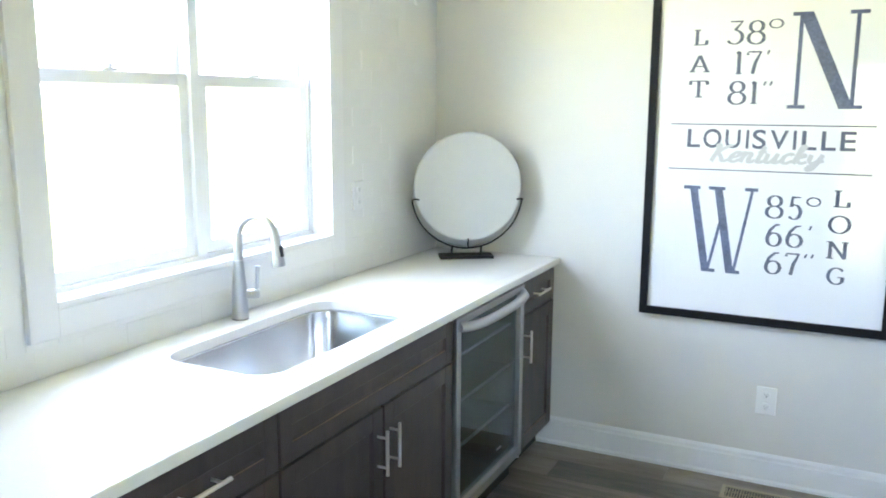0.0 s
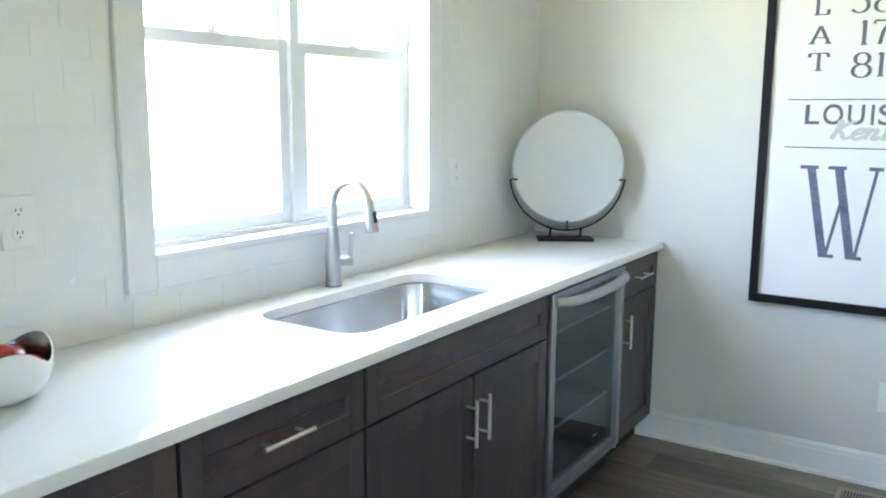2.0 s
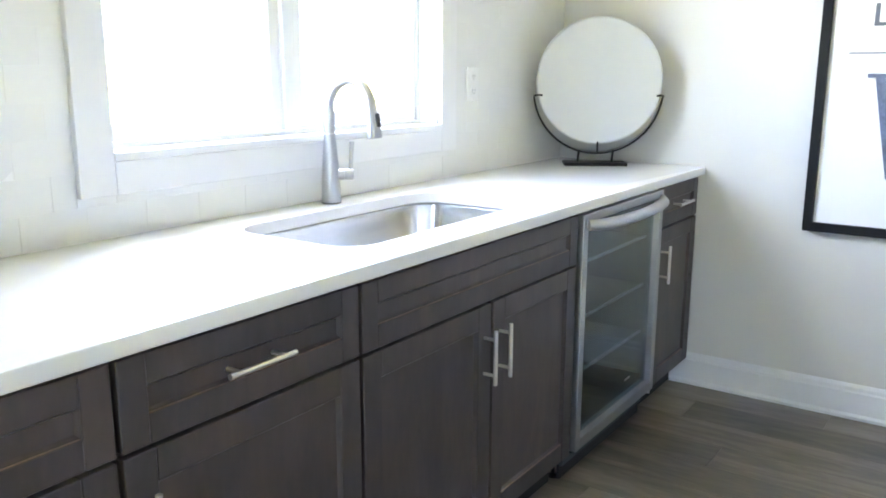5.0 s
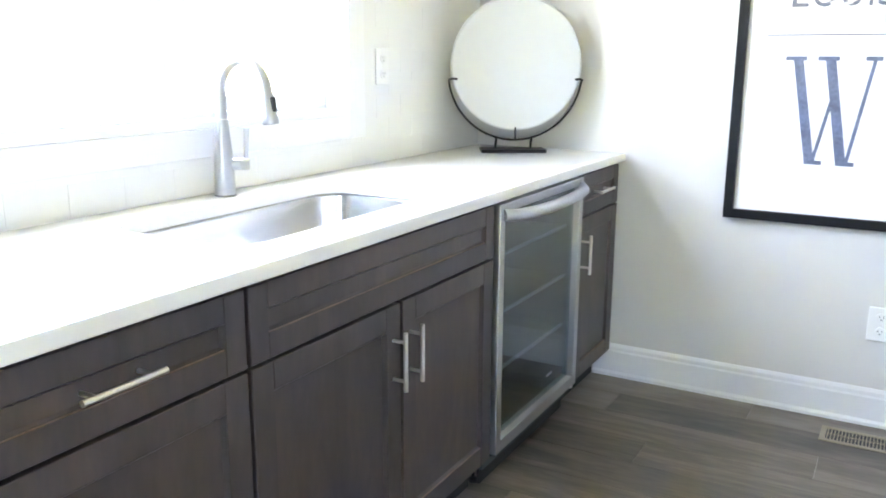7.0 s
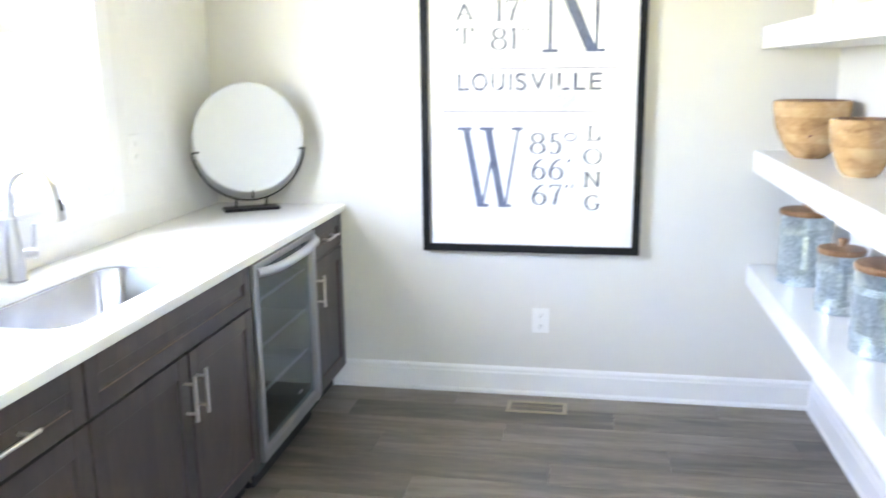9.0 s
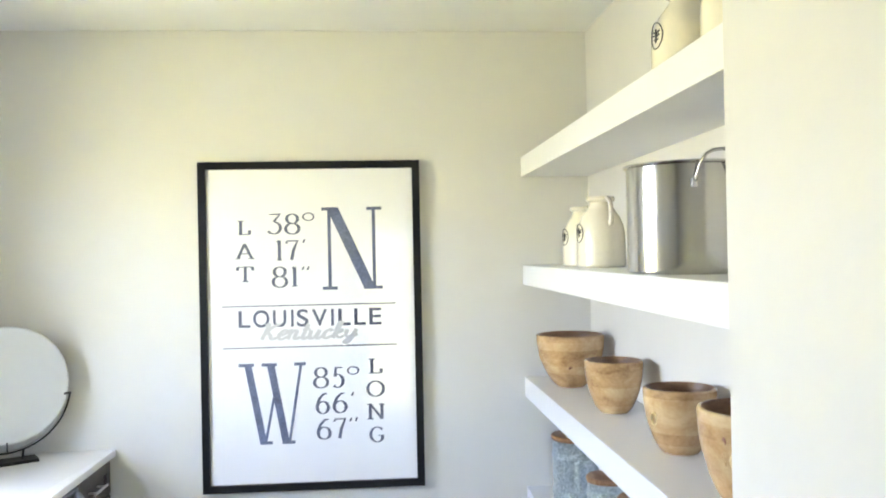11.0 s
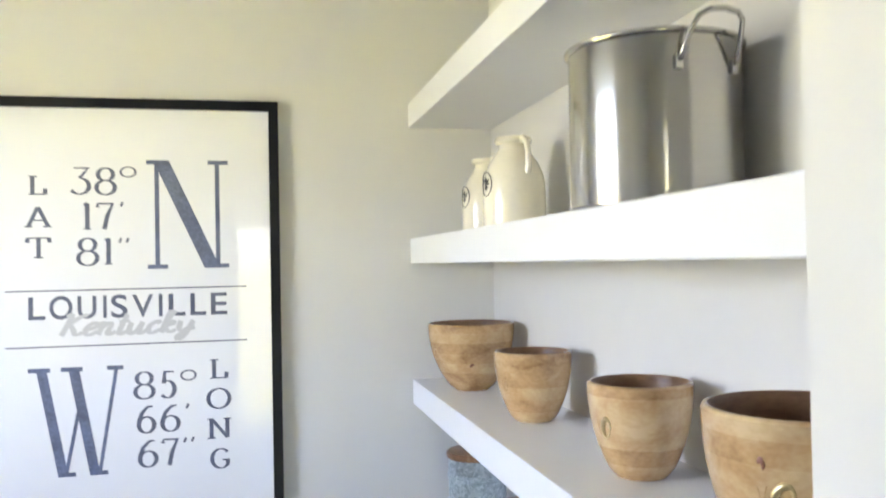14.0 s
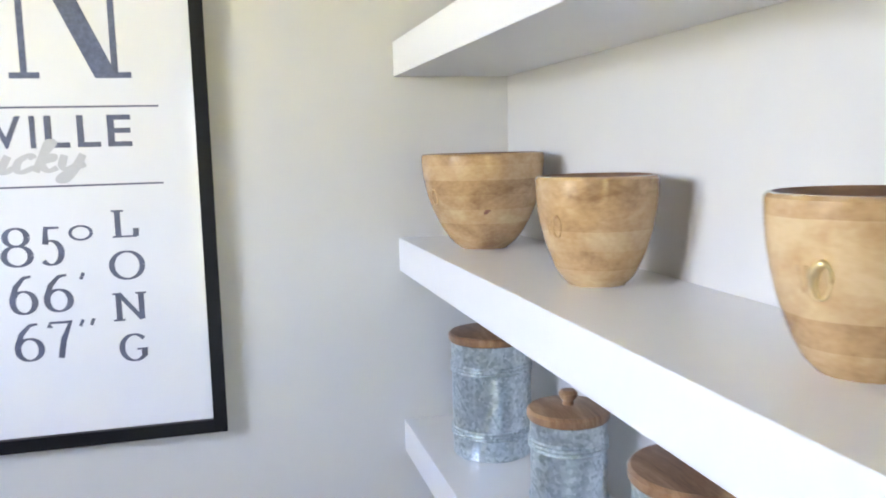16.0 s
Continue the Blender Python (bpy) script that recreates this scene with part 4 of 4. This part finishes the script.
# ---- wooden bowls ----
def wooden_bowl(x, y, r, foot, h, spin, label):
    b = thing("wooden_bowl", x, y, SHELF_TOPS[2], label, "bowl", "wooden bowls on the shelf", spin)
    out = [(0, 0.0), (foot - 0.004, 0.0), (foot, 0.004)]
    n = 14
    for k in range(1, n + 1):
        u = k / n
        out.append((foot + (r - foot) * math.sin(u * math.pi / 2) ** 0.8, 0.004 + (h - 0.009) * u ** 1.12))
    out += [(r - 0.003, h - 0.001), (r - 0.009, h)]
    shell = part("shell", lathe(out, 56), BOWLWOOD, b, smooth="auto")
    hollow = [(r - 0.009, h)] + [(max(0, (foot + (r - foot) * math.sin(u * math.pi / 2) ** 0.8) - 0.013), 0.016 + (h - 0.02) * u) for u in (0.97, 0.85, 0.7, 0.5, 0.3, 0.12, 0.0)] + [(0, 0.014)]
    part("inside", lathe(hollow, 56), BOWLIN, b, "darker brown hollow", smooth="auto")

    def radius_at(z):
        for (ra, za), (rb, zb) in zip(out[2:], out[3:]):
            if za <= z <= zb and zb > za:
                return ra + (rb - ra) * (z - za) / (zb - za)
        return r

    def wrap(points, rad, mat, name, label=""):
        pts = []
        for a, z in points:
            rr = radius_at(z) + 0.0003
            pts.append((rr * math.cos(radians(a)), rr * math.sin(radians(a)), z))
        part(name, tube(pts, rad, 8), mat, shell, label, True)

    # worn marks that cannot be read: a ring and a slanting stroke
    zc = h * 0.56
    gilt = "gilt" in label
    turns = range(0, 361, 15)
    ring = [0.0012 + (0.0042 if gilt else 0.001) * math.sin(radians(t * 0.5 + 20)) ** 2 + 0.0005 * math.sin(radians(t * 5)) for t in turns]
    wrap([(-2 + 5.2 * math.cos(radians(t)) + 1.6 * math.sin(radians(t)), zc + 0.018 * math.sin(radians(t))) for t in turns], ring, GOLD if gilt else BOWLWOOD, "gilt_mark" if gilt else "carved_mark", "worn gold ring" if gilt else "")
    wrap([(-17, zc + 0.014), (-14.5, zc - 0.012), (-11, zc + 0.015)], [0.0011, 0.002, 0.0009], BOWLWOOD, "carved_mark")
    if r > 0.12 and h > 0.2245:
        spots = ((-13, 0.77, 1.25, 0.5), (19, 0.33, 1.15, 1.9), (7, 0.24, 0.6, 0.9))
    else:
        spots = ((60, 0.43, 1.1, 0.8),) if r > 0.14 else ()
    for ka, kz, ks, wide in spots:
        own = lathe([(0, 0.0006), (0.004, 0.0006), (0.007, 0.0004), (0.011, -0.0012), (0, -0.0014)], 18)
        for v in own.verts:
            bend = math.atan2(v.co.y, v.co.x)
            v.co.x *= 0.75 + 0.3 * math.sin(2 * bend + ka) + 0.15 * math.sin(5 * bend)
            v.co.y *= wide * (0.8 + 0.25 * math.sin(3 * bend + ka))
        own.transform(pose(0, 0, 0, 0, 0, ka) @ Matrix.Translation((radius_at(h * kz) + 0.0002, 0, h * kz)) @ pose(0, 0, 0, 0, 88 - 18 * (1 - kz), 0) @ Matrix.Diagonal((ks, ks, 1, 1)))
        part("knot", own, KNOT, shell, "dark reddish knot")
    return b


wooden_bowl(1.047, 2.4, 0.146, 0.06, 0.224, 196, "widest honey-coloured wooden bowl with a dark knot on a white shelf")
wooden_bowl(1.068, 1.82, 0.105, 0.053, 0.187, 205, "small honey-coloured turned wooden bowl on a white shelf")
wooden_bowl(1.086, 1.215, 0.104, 0.053, 0.187, 205, "honey-coloured turned wooden bowl with a gilt mark on a shelf")
wooden_bowl(1.076, 0.695, 0.135, 0.072, 0.225, 225, "large honey-coloured wooden bowl with gilt marks on a white shelf")


# ---- galvanised canisters ----
def canister(x, y, r, h, label):
    c = thing("canister", x, y, SHELF_TOPS[3], label, "canister", "galvanised canisters on the lowest shelf")
    prof = [(0, 0.002), (r - 0.004, 0.0), (r, 0.004), (r, 0.01)]
    for zc in (h * 0.22, h * 0.78):
        for k in (-1, 0, 1):
            z = zc + k * 0.0085
            prof += [(r, z - 0.0036), (r + 0.0026, z - 0.0018), (r + 0.0036, z), (r + 0.0026, z + 0.0018), (r, z + 0.0036)]
    prof = prof[:4] + sorted(prof[4:], key=lambda p: p[1]) + [(r, h - 0.004), (r + 0.0015, h - 0.001), (r - 0.002, h), (0, h)]
    part("body", lathe(prof, 56), ZINC, c, smooth="auto")
    lid = part("lid", lathe([(0, h), (r + 0.003, h + 0.0005), (r + 0.006, h + 0.005), (r + 0.006, h + 0.016), (r + 0.001, h + 0.021), (r * 0.5, h + 0.026), (0, h + 0.027)], 56), LIDWOOD, c, "brown wooden lid", "auto")
    part("knob", lathe([(0, h + 0.024), (0.012, h + 0.025), (0.011, h + 0.034), (0.018, h + 0.042), (0.019, h + 0.05), (0.013, h + 0.056), (0, h + 0.057)], 28), LIDWOOD, lid, smooth="auto")
    return c


canister(1.06, 2.405, 0.097, 0.28, "tall galvanised metal canister with a wooden lid")
canister(1.085, 1.99, 0.076, 0.212, "small galvanised metal canister with a wooden lid")
canister(1.105, 1.54, 0.104, 0.258, "large galvanised metal canister with a wooden lid")
canister(1.1, 1.09, 0.076, 0.212, "galvanised metal canister with a wooden lid")


# ---- stoneware jugs ----
def jug(x, y, z, r, h, label, spin=0.0):
    j = thing("stoneware_jug", x, y, z, label, "jug", "cream stoneware jugs", spin)
    prof = [(0, 0.001), (r - 0.006, 0.0), (r, 0.006), (r, h * 0.36), (r * 0.99, h * 0.48), (r * 0.93, h * 0.6), (r * 0.78, h * 0.72), (r * 0.58, h * 0.815), (r * 0.475, h * 0.88), (r * 0.47, h * 0.925), (r * 0.58, h * 0.94), (r * 0.6, h * 0.97), (r * 0.56, h), (r * 0.44, h), (r * 0.38, h * 0.9), (0, h * 0.86)]
    body = part("body", lathe(prof, 52), CREAM, j, smooth="auto")
    pts = [(0, -r * 0.42, h * 0.955), (0, -r * 0.66, h * 0.965), (0, -r * 0.86, h * 0.91), (0, -r * 0.93, h * 0.8), (0, -r * 0.92, h * 0.68), (0, -r * 0.84, h * 0.6)]
    part("handle", tube(pts, [0.009, 0.0095, 0.009, 0.0085, 0.009, 0.011], 12, flat=1.3), CREAM, j, smooth="auto")
    # oval stamp with an insect-like mark, drawn as plain strokes
    def stamp(points, rad):
        pts = [(-math.sqrt(max(r * r - yy * yy, 0)) * 0.993 - 0.0007, yy, h * 0.49 + zz) for yy, zz in points]
        return tube(pts, rad, 6)
    part("badge", stamp([(0.026 * math.cos(radians(t)), 0.034 * math.sin(radians(t))) for t in range(0, 361, 15)], 0.0016), STAMP, body, "black oval stamp")
    for pp in ([(0.0, -0.018), (0.0, 0.018)], [(-0.015, 0.012), (0, 0.004), (0.015, 0.012)], [(-0.014, 0.002), (0, -0.002), (0.014, 0.002)], [(-0.009, -0.01), (0.009, -0.01)]):
        part("badge_mark", stamp(pp, 0.0022), STAMP, body)
    return j


jug(1.08, 2.29, SHELF_TOPS[1], 0.08, 0.245, "small cream stoneware jug with a black oval stamp", 12)
jug(1.068, 1.955, SHELF_TOPS[1], 0.09, 0.264, "cream stoneware jug with a handle and a black oval stamp", 12)
jug(1.055, 1.02, SHELF_TOPS[0], 0.094, 0.245, "cream stoneware jug with a black oval stamp on the top shelf", 12)
jug(1.07, 0.72, SHELF_TOPS[0], 0.094, 0.25, "cream stoneware jug with a black oval stamp on the top shelf", 105)

# ---- stock pot ----
pot = thing("stock_pot", 1.057, 1.07, SHELF_TOPS[1], "tall polished stainless steel stock pot without a lid", "pot", rz=9)
R, H = 0.153, 0.287
part("body", lathe([(0, 0.002), (R - 0.008, 0), (R - 0.001, 0.006), (R, 0.014), (R, H - 0.006), (R + 0.007, H - 0.003), (R + 0.008, H), (R + 0.006, H + 0.003), (R - 0.002, H + 0.001), (R - 0.003, H - 0.01), (R - 0.003, 0.012), (0, 0.008)], 72), POTSTEEL, pot, smooth="auto")
for s in (-1, 1):
    pts = [(k * 0.056, s * (R + o), H + z) for k, o, z in ((-1, -0.004, -0.052), (-0.98, 0.004, -0.038), (-0.92, 0.016, -0.012), (-0.78, 0.03, 0.012), (-0.5, 0.038, 0.021), (0, 0.041, 0.024),
                                                           (0.5, 0.038, 0.021), (0.78, 0.03, 0.012), (0.92, 0.016, -0.012), (0.98, 0.004, -0.038), (1, -0.004, -0.052))]
    hd = part("handle", tube(pts, 0.0046, 10), POTSTEEL, pot, "bent steel rod handle", True)
    for x in (-0.0565, 0.0565):
        part("lug", box(x - 0.007, x + 0.007, s * (R - 0.014), s * (R - 0.003), H - 0.066, H - 0.044, 0.001), POTSTEEL, hd)

# ---- fruit bowl ----
fb = thing("ceramic_bowl", -1.355, -0.064, TOP, "white glazed ceramic bowl with a wavy rim and silvered inside", "bowl")


def wavy(profile, mat, name, label=""):
    own = bmesh.new()
    seg = 64
    rings = []
    for r, z in profile:
        u = max(0.0, min(1.0, z / 0.1)) ** 2
        ring = []
        for k in range(seg):
            a = 2 * math.pi * k / seg
            wv = math.cos(3 * (a - radians(105)))
            ring.append(own.verts.new((r * (1 + 0.06 * u * wv) * math.cos(a), r * (1 + 0.06 * u * wv) * math.sin(a), z + 0.02 * u * wv)))
        rings.append(ring)
    for a, b in zip(rings, rings[1:]):
        for k in range(seg):
            own.faces.new((a[k], a[(k + 1) % seg], b[(k + 1) % seg], b[k]))
    own.faces.new(rings[0] if profile[0][0] < profile[-1][0] else rings[-1])
    return part(name, own, mat, fb, label, "auto")


wavy([(0.046, 0.0), (0.052, 0.002), (0.078, 0.02), (0.093, 0.044), (0.1, 0.07), (0.102, 0.092), (0.1015, 0.096), (0.0985, 0.097)], WHITEGLAZE, "shell")
wavy([(0.0985, 0.097), (0.0965, 0.092), (0.095, 0.07), (0.088, 0.046), (0.072, 0.023), (0.045, 0.009)], SILVERIN, "lining", "dark silvered lining")
for x, y, z, rz, ry in ((-0.036, -0.034, 0.083, 20, 10), (0.024, -0.03, 0.088, 75, -8), (-0.012, 0.03, 0.075, 320, 5), (0.03, 0.022, 0.066, 215, 8)):
    pep = thing("red_pepper", fb.location.x + x, fb.location.y + y, TOP + z, "glossy dark red pepper lying in a white bowl", "pepper", "red peppers in the bowl")
    pep.matrix_basis = pose(fb.location.x + x, fb.location.y + y, TOP + z, 0, 90 + ry, rz)
    bm = lathe([(0, -0.055), (0.012, -0.05), (0.024, -0.03), (0.031, 0.0), (0.033, 0.025), (0.026, 0.042), (0.012, 0.046), (0, 0.041)], 30)
    for v in bm.verts:
        a = math.atan2(v.co.y, v.co.x)
        k = 1 + 0.09 * math.cos(3 * a)
        v.co.x, v.co.y = v.co.x * k, v.co.y * k
    part("flesh", bm, RED, pep, smooth="auto")
    part("stem", tube([(0, 0, 0.04), (0.002, 0, 0.052), (0.007, 0, 0.062)], [0.005, 0.0035, 0.004], 8), STEM, pep, "dry green stem", True)

# ---- floor planks ----
PW = 0.178
rows_of = int((YP - YB) / PW) + 1
plank_mesh = {}
rnd = random.Random(4)


def slab(cache, a, b, c, bevel, mat):
    """A shared mesh of a small chamfered slab, a by b wide and c thick, top face at 0."""
    key = (round(a, 3), round(b, 3), c)
    if key not in cache:
        e = bevel
        vs = [(-a / 2, -b / 2, -c), (a / 2, -b / 2, -c), (a / 2, b / 2, -c), (-a / 2, b / 2, -c),
              (-a / 2, -b / 2, -e), (a / 2, -b / 2, -e), (a / 2, b / 2, -e), (-a / 2, b / 2, -e),
              (-a / 2 + e, -b / 2 + e, 0), (a / 2 - e, -b / 2 + e, 0), (a / 2 - e, b / 2 - e, 0), (-a / 2 + e, b / 2 - e, 0)]
        fs = [(k, (k + 1) % 4, 4 + (k + 1) % 4, 4 + k) for k in range(4)] + [(4 + k, 4 + (k + 1) % 4, 8 + (k + 1) % 4, 8 + k) for k in range(4)] + [(8, 9, 10, 11)]
        me = bpy.data.meshes.new("slab")
        me.from_pydata(vs, [], fs)
        me.materials.append(mat)
        cache[key] = me
    return cache[key]


for r in range(rows_of):
    y1 = YP - r * PW
    y0 = max(YB, y1 - PW)
    if y1 - y0 < 0.01:
        continue
    x = XW - (r * 0.47) % 1.15
    while x < XR - 0.002:
        xe = x + 1.2
        a, b = max(x, XW), min(xe, XR)
        if b - a > 0.02:
            ob = new("plank", slab(plank_mesh, b - a - 0.0012, y1 - y0 - 0.0012, 0.0115, 0.0009, FLOOR))
            ob.parent = floor
            ob.location = ((a + b) / 2, (y0 + y1) / 2, 0.0)
        x = xe

# ---- wall tiles ----
TW, TH, TG = 0.152, 0.0762, 0.0005
tile_mesh = {}
rest = []
near = 0
k = 0
z = TOP + 0.001
while z < ZC - 0.005:
    z1 = min(z + TH, ZC)
    y = YP - (TW / 2 if k % 2 else 0.0)
    spans = []
    yy = YP
    first = True
    while yy > CY0 + 0.004:
        step = TW / 2 if first and k % 2 else TW
        first = False
        spans.append((max(yy - step, CY0), yy))
        yy -= step
    for a, b in spans:
        cuts = [(a, b, z, z1)]
        if z1 > 1.012 and z < OZ1 + CW:
            lo, hi = OY0 - CW - 0.001, OY1 + CW + 0.001
            zl, zh = max(z, min(z1, 1.011)), min(z1, max(z, OZ1 + CW + 0.001))
            if b > lo and a < hi:
                cuts = []
                if a < lo:
                    cuts.append((a, lo, z, z1))
                if b > hi:
                    cuts.append((hi, b, z, z1))
                if zl > z + 0.006:
                    cuts.append((max(a, lo), min(b, hi), z, zl))
                if zh < z1 - 0.006:
                    cuts.append((max(a, lo), min(b, hi), zh, z1))
        for ya, yb, za, zb in cuts:
            if yb - ya < 0.008 or zb - za < 0.008:
                continue
            tilt = (rnd.uniform(-0.45, 0.45), rnd.uniform(-0.35, 0.35))
            place = pose(XW + rnd.uniform(-0.0004, 0.0002), (ya + yb) / 2, (za + zb) / 2, 0, 90 + tilt[0], tilt[1])
            if zb < 2.05 and near < 300:
                ob = new("tile", slab(tile_mesh, zb - za - TG, yb - ya - TG, 0.0012, 0.0003, TILE))
                ob.matrix_basis = place
                ob.parent = wall_window
                near += 1
            else:
                rest.append((place, slab(tile_mesh, zb - za - TG, yb - ya - TG, 0.0012, 0.0003, TILE)))
    z = z1
    k += 1
vs, fs = [], []
for place, me in rest:
    n0 = len(vs)
    vs += [tuple(place @ v.co) for v in me.vertices]
    fs += [tuple(n0 + i for i in p.vertices) for p in me.polygons]
me = bpy.data.meshes.new("upper_tiles")
me.from_pydata(vs, [], fs)
me.materials.append(TILE)
ob = new("upper_tiles", me)
ob.parent = wall_window
tagged(ob, kind="stuff")
